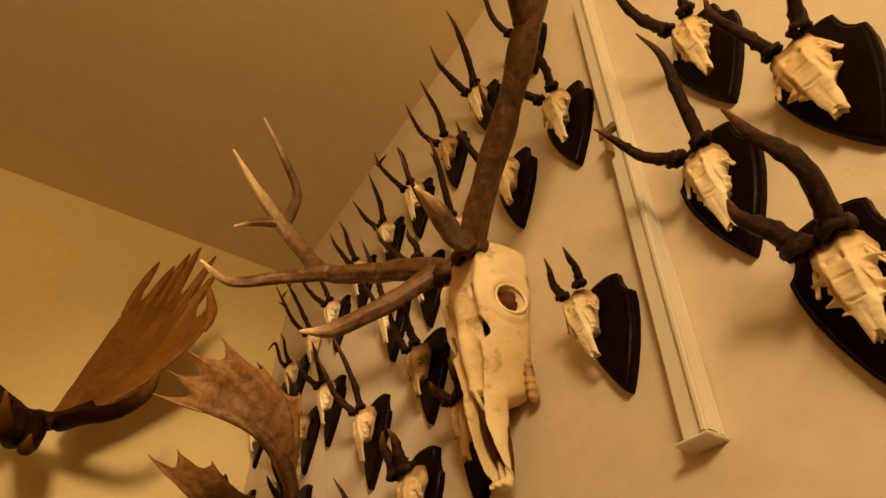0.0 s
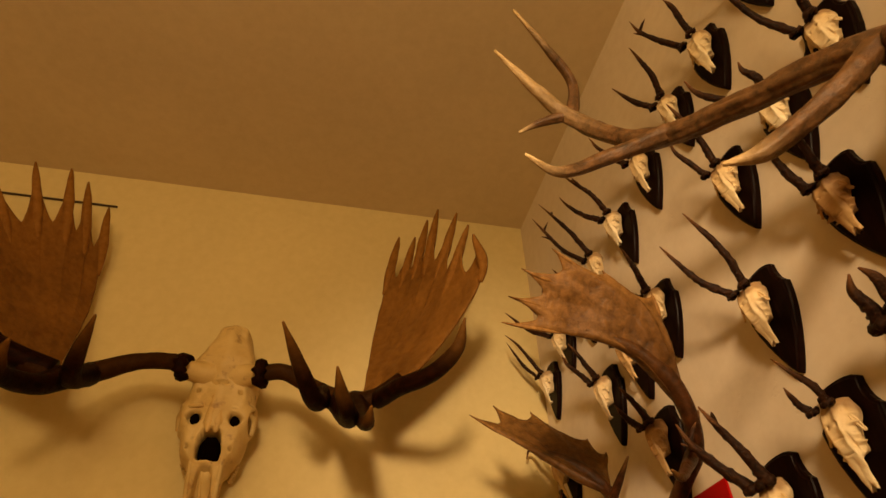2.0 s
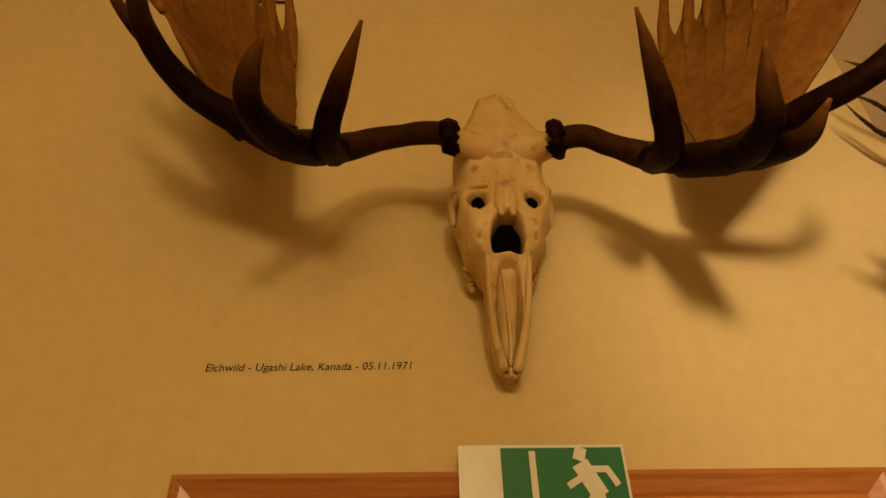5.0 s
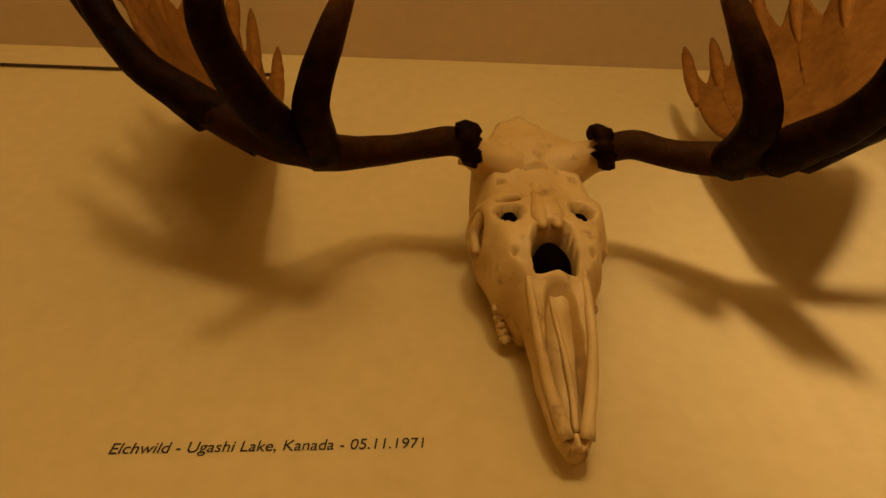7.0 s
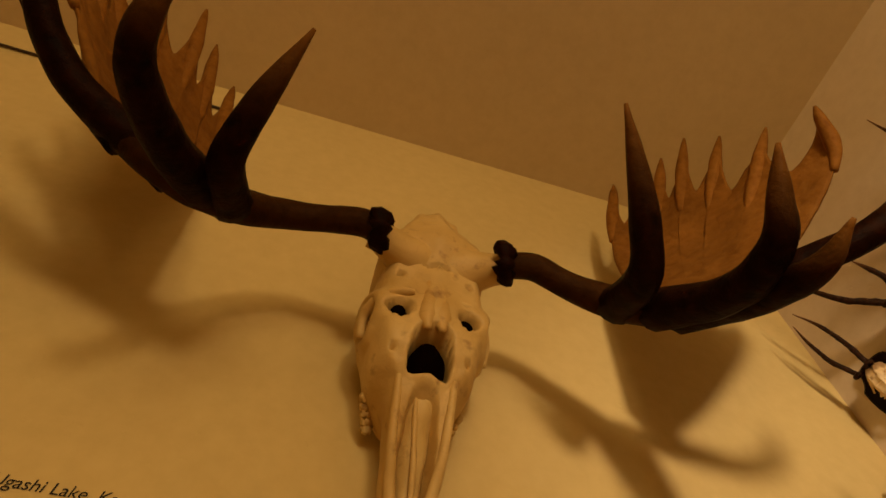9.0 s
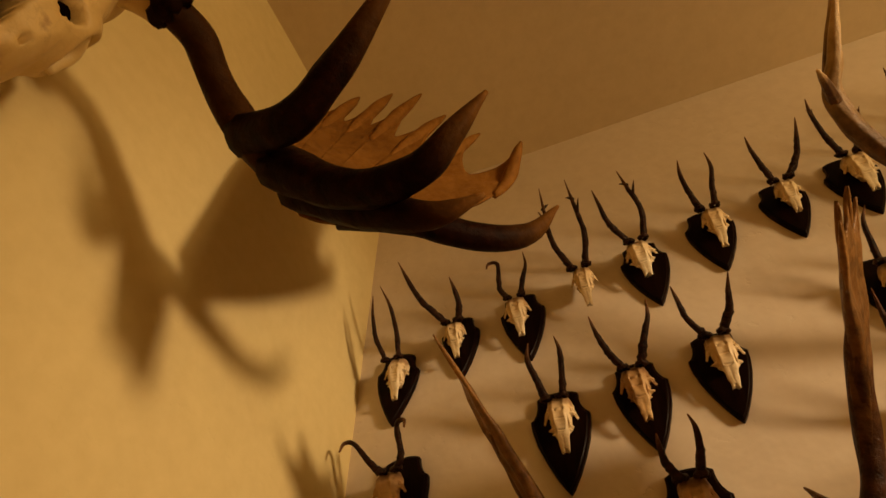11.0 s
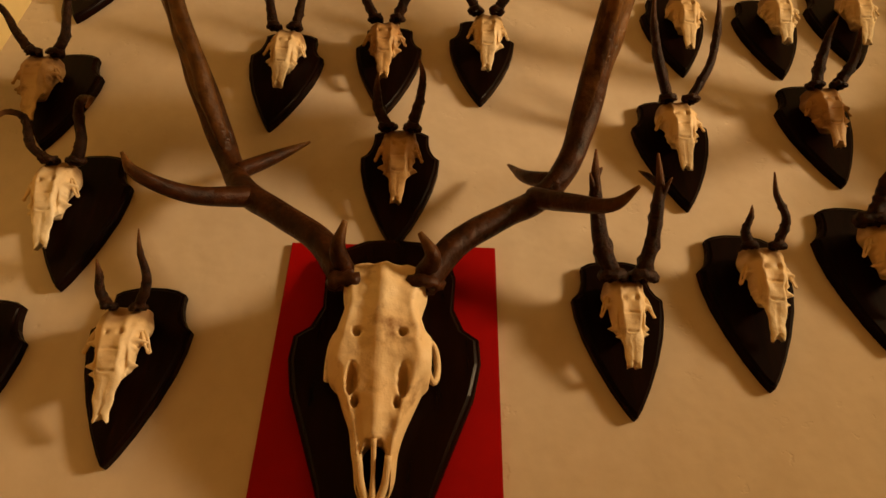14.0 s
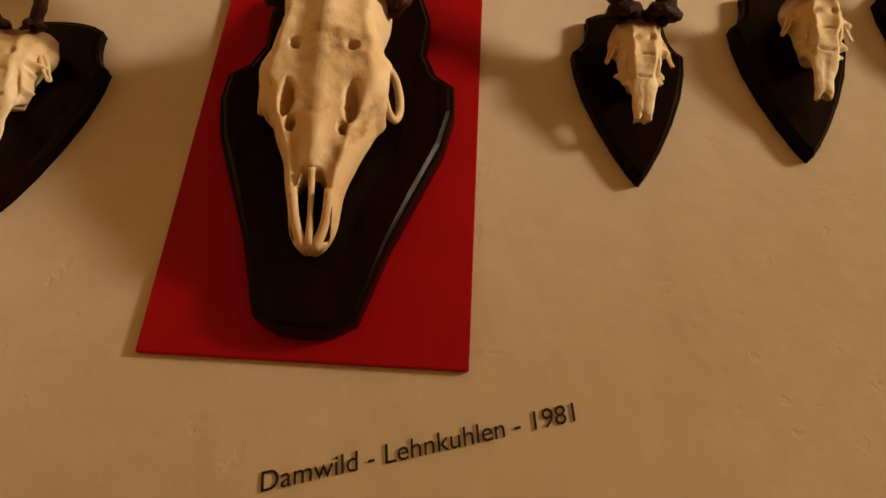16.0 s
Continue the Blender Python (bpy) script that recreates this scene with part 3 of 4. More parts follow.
moose_antler((-1.158, -0.220, 2.668),
             [(-1.152, -0.212, 2.672, 0.0235), (-1.19, -0.216, 2.684, 0.0235), (-1.283, -0.195, 2.688, 0.0235), (-1.36, -0.212, 2.645, 0.028), (-1.43, -0.255, 2.592, 0.030), (-1.51, -0.285, 2.600, 0.025), (-1.59, -0.29, 2.66, 0.016)],
             [[(-1.468, -0.215, 2.63), (-1.522, -0.070, 2.96), (-1.571, -0.124, 3.310)], [(-1.474, -0.225, 2.62), (-1.560, -0.105, 2.99), (-1.632, -0.202, 3.345)], [(-1.485, -0.238, 2.61), (-1.600, -0.155, 2.98), (-1.655, -0.287, 3.315)],
              [(-1.500, -0.245, 2.60), (-1.645, -0.200, 2.96), (-1.733, -0.340, 3.272)], [(-1.520, -0.260, 2.60), (-1.672, -0.250, 2.91), (-1.792, -0.385, 3.152)], [(-1.540, -0.275, 2.60), (-1.680, -0.295, 2.85), (-1.783, -0.410, 3.068)], [(-1.555, -0.290, 2.61), (-1.675, -0.345, 2.78), (-1.793, -0.457, 2.958)]],
             [[(-1.54, -0.28, 2.61, 0.022), (-1.65, -0.330, 2.690, 0.019), (-1.74, -0.40, 2.76, 0.014), (-1.795, -0.453, 2.828, 0.003)]],
             [[(-1.385, -0.225, 2.622, 0.032), (-1.385, -0.330, 2.555, 0.025), (-1.355, -0.420, 2.580, 0.019), (-1.316, -0.508, 2.630, 0.003)],
              [(-1.42, -0.255, 2.598, 0.034), (-1.450, -0.345, 2.525, 0.027), (-1.476, -0.450, 2.488, 0.022), (-1.468, -0.512, 2.496, 0.017), (-1.442, -0.557, 2.522, 0.003)],
              [(-1.46, -0.265, 2.598, 0.034), (-1.555, -0.300, 2.625, 0.028), (-1.635, -0.350, 2.650, 0.024), (-1.688, -0.425, 2.695, 0.020), (-1.684, -0.495, 2.716, 0.015), (-1.648, -0.548, 2.743, 0.003)]], 3, "dark brown moose antler with palm and brow tines")
moose_antler((-0.946, -0.222, 2.664),
             [(-0.952, -0.214, 2.668, 0.0235), (-0.89, -0.222, 2.676, 0.0235), (-0.835, -0.218, 2.656, 0.0235), (-0.775, -0.235, 2.614, 0.028), (-0.71, -0.275, 2.568, 0.030), (-0.63, -0.305, 2.575, 0.025), (-0.56, -0.31, 2.64, 0.016)],
             [[(-0.655, -0.225, 2.62), (-0.612, -0.118, 2.97), (-0.556, -0.168, 3.297)], [(-0.648, -0.235, 2.61), (-0.566, -0.142, 2.97), (-0.502, -0.200, 3.278)], [(-0.640, -0.245, 2.60), (-0.528, -0.175, 2.98), (-0.470, -0.275, 3.300)],
              [(-0.632, -0.250, 2.58), (-0.500, -0.215, 2.97), (-0.446, -0.346, 3.290)], [(-0.618, -0.265, 2.58), (-0.474, -0.250, 2.93), (-0.390, -0.390, 3.242)], [(-0.604, -0.285, 2.58), (-0.462, -0.300, 2.84), (-0.376, -0.470, 3.115)], [(-0.590, -0.300, 2.58), (-0.450, -0.360, 2.73), (-0.352, -0.490, 2.89), (-0.391, -0.563, 2.990)]],
             [[(-0.62, -0.31, 2.568, 0.026), (-0.575, -0.400, 2.562, 0.024), (-0.505, -0.485, 2.562, 0.022), (-0.453, -0.553, 2.600, 0.018), (-0.442, -0.606, 2.660, 0.003)]],
             [[(-0.765, -0.235, 2.605, 0.032), (-0.790, -0.345, 2.535, 0.025), (-0.835, -0.445, 2.575, 0.019), (-0.887, -0.537, 2.642, 0.003)],
              [(-0.72, -0.265, 2.572, 0.034), (-0.700, -0.385, 2.475, 0.027), (-0.708, -0.475, 2.448, 0.022), (-0.728, -0.528, 2.468, 0.016), (-0.745, -0.580, 2.506, 0.003)],
              [(-0.68, -0.275, 2.572, 0.034), (-0.664, -0.385, 2.480, 0.026), (-0.660, -0.475, 2.425, 0.018), (-0.658, -0.543, 2.433, 0.003)]], 8, "dark brown moose antler with palm and brow tines")


# ---- fallow buck on the red board ----
def wall_local(y0, z0):
    """Pose on the trophy wall: x to the viewer's right, minus y towards the viewer."""
    return pose(0, y0, z0, 0, 0, -90)


FY, FZ = -0.677, 1.81
fallow = thing("fallow_trophy", wall_local(FY, FZ), "bleached fallow buck skull with palmate antlers on a dark plaque", "trophy")
part("plaque", board([(0, 0.395), (0.035, 0.392), (0.070, 0.375), (0.082, 0.340), (0.080, 0.295), (0.092, 0.268), (0.110, 0.255), (0.112, 0.225), (0.104, 0.185), (0.082, 0.130), (0.062, 0.080), (0.050, 0.040), (0.042, 0.014), (0.022, 0.002), (0, 0)], 0.022, 0.006, -0.0065), MAHOGANY, fallow, "dark polished mahogany plaque", False)
part("skull", skull([(0.322, 0.030, -0.085), (0.305, 0.046, -0.108), (0.285, 0.048, -0.114), (0.258, 0.043, -0.114), (0.230, 0.050, -0.110), (0.207, 0.056, -0.103), (0.186, 0.050, -0.097), (0.165, 0.041, -0.091), (0.135, 0.029, -0.082), (0.112, 0.0240, -0.074), (0.085, 0.0195, -0.058), (0.072, 0.014, -0.050), (0.066, 0.008, -0.045)],
                    (-0.03, -0.030), (0.209, -0.060, 0.020, 0.026, 0.004), ((0.124, 0.070, 0.0165, 0.045),), 1.15, 9.0, 150, 120, 0.003, ((0.024, 0.227, 0.0045, 1.0), (0.0270, 0.180, 0.0058, 3.0), (0.0215, 0.158, 0.0040, 1.6)), 0.0030)
     , BONE, fallow, "bleached fallow skull")
for sgn in (-1, 1):
    # ring of bone round the eye
    part("eye_rim", tube(bmesh.new(), [(sgn * (0.0555 - 0.006 * math.cos(q * math.pi / 5)), -0.064 - 0.021 * math.cos(q * math.pi / 5), 0.209 + 0.021 * math.sin(q * math.pi / 5), 0.0036) for q in range(11)], 8, 4, 0.12, seed=9), BONE, fallow)
    # solid brown plug fills the eye socket
    part("eye_hollow", tube(bmesh.new(), [(sgn * 0.034, -0.062, 0.222, 0.006), (sgn * 0.036, -0.062, 0.209, 0.014), (sgn * 0.034, -0.062, 0.196, 0.006)], 10, 5, 0.05, seed=6), TISSUE, fallow, "dark plug filling the eye hollow")
# added plug painting the dark of the open nose and the plaque behind
part("nasal_hollow", tube(bmesh.new(), [(0, -0.060, 0.118, 0.004), (0, -0.052, 0.108, 0.0135), (0, -0.046, 0.092, 0.0125), (0, -0.040, 0.078, 0.006)], 12, 5, 0.08, seed=2), HOLLOW_SHADE, fallow, "near-black plug darkening the nose opening")
part("septum", tube(bmesh.new(), [(0, -0.078, 0.122, 0.003), (0, -0.060, 0.095, 0.0025), (0, -0.047, 0.068, 0.004)], 8, 5, 0.08, seed=4), BONE, fallow)
for sgn in (-1, 1):
    septum = bmesh.new()
    tube(septum, [(sgn * 0.0150, -0.070, 0.108, 0.0040), (sgn * 0.0120, -0.055, 0.085, 0.0042), (sgn * 0.0045, -0.044, 0.066, 0.0045)], seg=8, steps=5, rough=0.08, seed=sgn + 2)
    part("muzzle_bone", septum, BONE, fallow)


def fallow_point(x, y, z, r=0.0):
    return (-(y - FY), x, z - FZ, r)


def fallow_antler(beam, front, back, brow, base, tips, seed, label):
    ant = part("antler", tube(bmesh.new(), [fallow_point(*q) for q in beam], 14, 7, 0.05, (0.0, 0.25), 0.0, seed), FALLOW, fallow, label)
    part("burr", burr(Vector(fallow_point(*beam[0])[:3]), 0.019, seed), FALLOW, ant)
    for t in (front, back, brow):
        part("tine", tube(bmesh.new(), [fallow_point(*q) for q in t], 12, 6, 0.04, (0.0, 0.55), 0.0, seed + len(t)), FALLOW, ant)
    base = Vector(base)
    ribs = []
    for k, (mid, end) in enumerate(tips):
        b = base + (Vector(mid) - base) * 0.05
        ribs.append([fallow_point(*v)[:3] for v in (b, mid, end)])
    part("palm", palm(bmesh.new(), ribs, 0.86, 0.026, (0.02, 0.88), 12, 28, 0.42, 0.0048, 1.1), FALLOW, ant, "mottled brown palm")


fallow_antler([(-0.093, -0.635, 2.100, 0.017), (-0.098, -0.600, 2.150, 0.016), (-0.092, -0.545, 2.192, 0.0155), (-0.084, -0.497, 2.228, 0.016), (-0.064, -0.462, 2.282, 0.0155), (-0.085, -0.437, 2.335, 0.018), (-0.150, -0.415, 2.385, 0.016), (-0.230, -0.400, 2.415, 0.006)],
              [(-0.088, -0.505, 2.220, 0.014), (-0.125, -0.450, 2.192, 0.011), (-0.165, -0.405, 2.188, 0.008), (-0.181, -0.389, 2.205, 0.002)],
              [(-0.068, -0.470, 2.275, 0.012), (-0.058, -0.510, 2.310, 0.009), (-0.047, -0.552, 2.350, 0.002)],
              [(-0.100, -0.632, 2.112, 0.012), (-0.128, -0.626, 2.122, 0.009), (-0.148, -0.634, 2.146, 0.003)],
              (-0.062, -0.460, 2.285), [((-0.190, -0.432, 2.370), (-0.377, -0.358, 2.519)), ((-0.200, -0.400, 2.418), (-0.304, -0.346, 2.557)), ((-0.135, -0.395, 2.430), (-0.198, -0.344, 2.546)), ((-0.068, -0.415, 2.375), (-0.058, -0.378, 2.465)), ((-0.045, -0.430, 2.345), (-0.020, -0.396, 2.424))], 21, "brown fallow antler with a narrow jagged palm")
fallow_antler([(-0.093, -0.719, 2.100, 0.017), (-0.098, -0.755, 2.150, 0.016), (-0.092, -0.815, 2.198, 0.0155), (-0.086, -0.862, 2.232, 0.016), (-0.104, -0.900, 2.280, 0.0155), (-0.140, -0.922, 2.345, 0.018), (-0.215, -0.934, 2.400, 0.015), (-0.30, -0.938, 2.425, 0.006)],
              [(-0.088, -0.852, 2.230, 0.014), (-0.130, -0.885, 2.192, 0.011), (-0.170, -0.920, 2.160, 0.008), (-0.199, -0.942, 2.163, 0.002)],
              [(-0.092, -0.880, 2.255, 0.012), (-0.062, -0.850, 2.285, 0.009), (-0.031, -0.832, 2.332, 0.002)],
              [(-0.100, -0.722, 2.112, 0.012), (-0.125, -0.730, 2.118, 0.009), (-0.140, -0.715, 2.138, 0.003)],
              (-0.110, -0.903, 2.290), [((-0.235, -0.931, 2.395), (-0.460, -0.926, 2.433)), ((-0.250, -0.940, 2.425), (-0.448, -0.944, 2.482)), ((-0.250, -0.957, 2.455), (-0.428, -0.980, 2.524)), ((-0.225, -0.972, 2.470), (-0.371, -1.008, 2.560)), ((-0.175, -0.964, 2.455), (-0.266, -0.992, 2.532)), ((-0.130, -0.945, 2.400), (-0.163, -0.980, 2.502))], 27, "brown fallow antler with a broad mottled palm")


# ---- red stag ----
SY, SZ = -1.592, 2.12
stag = thing("stag_trophy", wall_local(SY, SZ), "bleached red stag skull with long many-tined antlers", "trophy")
part("skull", skull([(0.40, 0.040, -0.085), (0.375, 0.060, -0.115), (0.335, 0.066, -0.130), (0.285, 0.062, -0.130), (0.25, 0.060, -0.122), (0.20, 0.050, -0.112), (0.14, 0.034, -0.100), (0.08, 0.027, -0.086), (0.03, 0.023, -0.070), (0.0, 0.014, -0.058)],
                    (0.0, -0.012, 0.135, -0.048), (0.268, -0.066, 0.024, 0.034, 0.004), ((0.128, 0.004, 0.0215, 0.050),), 1.5, 4.0, 150, 120, 0.003, ((0.036, 0.213, 0.010, 1.9), (0.036, 0.278, 0.005, 2.2), (0.020, 0.285, 0.003, 1.5)), 0.0060)
     , BONE, stag, "bleached red stag skull")
part("nasal_hollow", tube(bmesh.new(), [(0, -0.082, 0.122, 0.006), (0, -0.066, 0.100, 0.018), (0, -0.050, 0.055, 0.017), (0, -0.040, 0.015, 0.008)], 14, 5, 0.06, seed=2), TISSUE, stag, "brown dried hollow of the nose")
part("septum", tube(bmesh.new(), [(0.004, -0.098, 0.128, 0.003), (0.005, -0.088, 0.112, 0.0035), (0.005, -0.080, 0.100, 0.002)], 8, 4, 0.1, seed=3), BONE, stag)
for sgn in (-1, 1):
    part("eye_rim", tube(bmesh.new(), [(sgn * (0.062 - 0.004 * math.cos(q * math.pi / 5)), -0.066 - 0.026 * math.cos(q * math.pi / 5), 0.268 + 0.026 * math.sin(q * math.pi / 5), 0.0028) for q in range(11)], 8, 4, 0.15, seed=9), BONE, stag)
    part("eye_hollow", tube(bmesh.new(), [(sgn * 0.036, -0.066, 0.288, 0.008), (sgn * 0.042, -0.064, 0.268, 0.021), (sgn * 0.036, -0.066, 0.248, 0.008)], 12, 5, 0.25, seed=6), TISSUE, stag, "dried brown eye hollow")
    # plug coloured near-black to give the carved pit its shade
    part("tear_pit", tube(bmesh.new(), [(sgn * 0.0335, -0.096, 0.231, 0.003), (sgn * 0.036, -0.090, 0.215, 0.009), (sgn * 0.036, -0.086, 0.202, 0.003)], 8, 4, 0.1, seed=6), HOLLOW_SHADE, stag, "near-black plug shading the pit before the eye")
    for k in range(5):
        molar = bmesh.new()
        bmesh.ops.create_cube(molar, size=0.016, matrix=pose(sgn * 0.037, -0.016 - 0.002 * k, 0.128 + 0.012 * k, 20 * k, 12, 30 * k))
        bmesh.ops.bevel(molar, geom=molar.edges[:], offset=0.003, segments=2, affect="EDGES")
        part("molar", molar, BONE_TAN, stag)


def stag_antler(side, seed, label):
    def at(x, y, z, r):
        return (-(y - SY) * side, x, z - SZ, r)
    ant = part("antler", tube(bmesh.new(), [at(*q) for q in ((-0.120, -1.562, 2.478, 0.022), (-0.150, -1.480, 2.530, 0.021), (-0.190, -1.350, 2.592, 0.020), (-0.235, -1.230, 2.655, 0.020), (-0.268, -1.155, 2.750, 0.018), (-0.335, -1.117, 2.848, 0.017), (-0.400, -1.135, 2.890, 0.013), (-0.499, -1.170, 2.962, 0.003))], 30, 10, 0.09, (0.05, 0.95), 0.0, seed, ridge=0.06), STAG, stag, label)
    part("burr", burr(Vector(at(-0.118, -1.562, 2.476, 0)[:3]), 0.026, seed), STAG, ant)
    for k, t in enumerate((((-0.135, -1.545, 2.485, 0.017), (-0.190, -1.500, 2.430, 0.016), (-0.260, -1.430, 2.385, 0.013), (-0.309, -1.402, 2.377, 0.003)),
                           ((-0.225, -1.260, 2.640, 0.018), (-0.320, -1.190, 2.630, 0.014), (-0.410, -1.175, 2.590, 0.010), (-0.480, -1.192, 2.602, 0.003)),
                           ((-0.325, -1.120, 2.835, 0.014), (-0.318, -1.145, 2.930, 0.011), (-0.375, -1.175, 2.995, 0.009), (-0.460, -1.215, 3.065, 0.003)),
                           ((-0.335, -1.118, 2.845, 0.012), (-0.390, -1.095, 2.835, 0.008), (-0.430, -1.075, 2.818, 0.003)))):
        part("tine", tube(bmesh.new(), [at(*q) for q in t], 30, 8, 0.08, (0.05, 0.95), 0.0, seed + k, ridge=0.05), STAG, ant, "" if k else "pale tipped tine")


stag_antler(1, 31, "dark grooved stag antler with pale polished tips")
stag_antler(-1, 37, "dark grooved stag antler with pale polished tips")


# ---- roebuck trophies ----
HALF = [(0, 1.0), (0.30, 0.996), (0.55, 0.980), (0.71, 0.955), (0.705, 0.915), (0.72, 0.865), (0.78, 0.805), (0.88, 0.758), (1.0, 0.728), (0.965, 0.62), (0.85, 0.48), (0.64, 0.32), (0.39, 0.17), (0.16, 0.055), (0.035, 0.006), (0, 0)]
SKULLS = []


def roe_skull(seed):
    """The sawn-off face of a roebuck: flat forehead, torn cheeks, a long nasal bone with a ragged end."""
    rng = random.Random(seed)
    long = rng.uniform(-0.012, 0.002)
    tears = [(0.101, 0.006, 0.004), (0.086, 0.017, 0.0038), (0.074, 0.004, 0.003), (0.059, 0.016, 0.0042), (0.047, 0.009, 0.0035)]
    tears = [(sgn, z + rng.uniform(-0.003, 0.003), out * rng.uniform(0.35, 0.85), wide) for sgn in (-1, 1) for z, out, wide in tears]
    st = [(0.131, 0.020, -0.046), (0.124, 0.0245, -0.060), (0.104, 0.0255, -0.068), (0.086, 0.0235, -0.068), (0.068, 0.0215, -0.064), (0.052, 0.0185, -0.059), (0.042, 0.0150, -0.055), (0.028, 0.0115, -0.050), (0.012, 0.0092, -0.044), (-long, 0.0080, -0.039)]
    line = spline(st, 10)[::-1]
    zs, ws, ys = ([q[k] for q in line] for k in range(3))
    bm = bmesh.new()
    stain = bm.verts.layers.float.new("stain")
    rings, rows, seg = [], 104, 64
    for r in range(rows + 1):
        z = 0.131 + (-long - 0.131) * r / rows
        w, front = float(np.interp(z, zs, ws)), float(np.interp(z, zs, ys))
        deep = 0.008 if z < 0.040 else min(-0.020 - front, 0.008 + (z - 0.040) * 2.2)
        ring = []
        for q in range(seg):
            a = 2 * math.pi * q / seg
            ca, sa = math.cos(a), math.sin(a)
            sgn = 1 if ca > 0 else -1
            flank = abs(ca) ** 0.7
            x = w * sgn * flank
            if sa < 0:
                y = front + deep * 0.55 * (1 - (-sa) ** 0.55)
                # the torn edge of the cheek and the eye
                for side, tz, out, wide in tears:
                    if side == sgn:
                        x += sgn * out * max(0.0, 1 - abs(z - tz - 0.3 * (abs(x) - w)) / wide) * max(0.0, flank - 0.88) / 0.12
            else:
                y = front + deep * (0.55 + 0.45 * sa ** 0.7)
                case = math.exp(-((z - 0.108) / 0.018) ** 2)
                x *= (0.62 + 0.55 * case) + (0.38 - 0.4 * case) * max(0, 1 - sa * 3)
            v = Vector((x, y, z))
            if sa < 0:
                up = min(1.0, max(0.0, (z - 0.045) / 0.02))
                v.y -= up * 0.0030 * math.exp(-((abs(x) - 0.0115) / 0.0035) ** 2)
                v.y += up * 0.0014 * math.exp(-(x / 0.0018) ** 2)
                v.y += 0.0075 * math.exp(-((abs(x) - 0.0150) / 0.0022) ** 2 - ((z - 0.062) / 0.013) ** 2)
                v.y += 0.0075 * math.exp(-((abs(x) - 0.0085) / 0.0018) ** 2 - ((z - 0.092) / 0.0036) ** 2)
                v.y += 0.0020 * math.exp(-((z - 0.074 + 0.25 * abs(x)) / 0.0011) ** 2) * max(0.0, 1 - (x / 0.011) ** 4)
                v.y += 0.0035 * math.exp(-((z - 0.049 - 0.15 * abs(x)) / 0.0011) ** 2) * (1 if abs(x) < 0.009 else 0)
                v.y += 0.0014 * math.exp(-(x / 0.0010) ** 2) * (1 if z < 0.045 else 0)
            v.y -= 0.0022 * noise.noise(v * 45 + Vector((seed, 0, 0))) + 0.0005 * noise.noise(v * 150 + Vector((seed, 5, 0)))
            v.x += 0.0022 * noise.noise(v * 70 + Vector((0, seed, 0)))
            if r > rows - 6:
                v.z += (0.009 * max(0.0, 1 - abs(x) / 0.0045) + 0.005 * noise.noise(v * 240 + Vector((seed, 7, 0)))) * (r - rows + 6) / 6
            vert = bm.verts.new(v)
            vert[stain] = 0.75 * max(0.0, min(1.0, (z - 0.099 + 0.016 * noise.noise(v * 60 + Vector((seed, 3, 1)))) / 0.014))
            ring.append(vert)
        rings.append(ring)
    for r0, r1 in zip(rings, rings[1:]):
        for q in range(seg):
            bm.faces.new((r0[q], r1[q], r1[(q + 1) % seg], r0[(q + 1) % seg]))
    bm.faces.new(rings[0])
    bm.faces.new(rings[-1][::-1])
    bmesh.ops.recalc_face_normals(bm, faces=bm.faces[:])
    return bm


for k in range(6):
    bm = roe_skull(11 * k + 2)
    me = bpy.data.meshes.new("roe_skull")
    bm.to_mesh(me)
    bm.free()
    for poly in me.polygons:
        poly.use_smooth = True
    SKULLS.append(me)
SKULL_PAIRS = [(me, me.copy()) for me in SKULLS]
for pale, tan in SKULL_PAIRS:
    pale.materials.append(BONE)
    tan.materials.append(BONE_TAN)
COUNT = [0]
RIMS = []
for sgn in (-1, 1):
    bm = tube(bmesh.new(), [(sgn * (0.0240 + 0.0058 * (1 - math.cos(q * 0.62))), -0.050 - 0.004 * math.cos(q * 0.62), 0.088 + 0.0135 * math.cos(0.35 + q * 0.62), 0.0014 + 0.0005 * (q % 3)) for q in range(10)], 7, 3, 0.25, seed=sgn + 40)
    me = bpy.data.meshes.new("eye_rim")
    bm.to_mesh(me)
    bm.free()
    for poly in me.polygons:
        poly.use_smooth = True
    pale, tan = me, me.copy()
    pale.materials.append(BONE)
    tan.materials.append(BONE_TAN)
    RIMS.append((pale, tan))


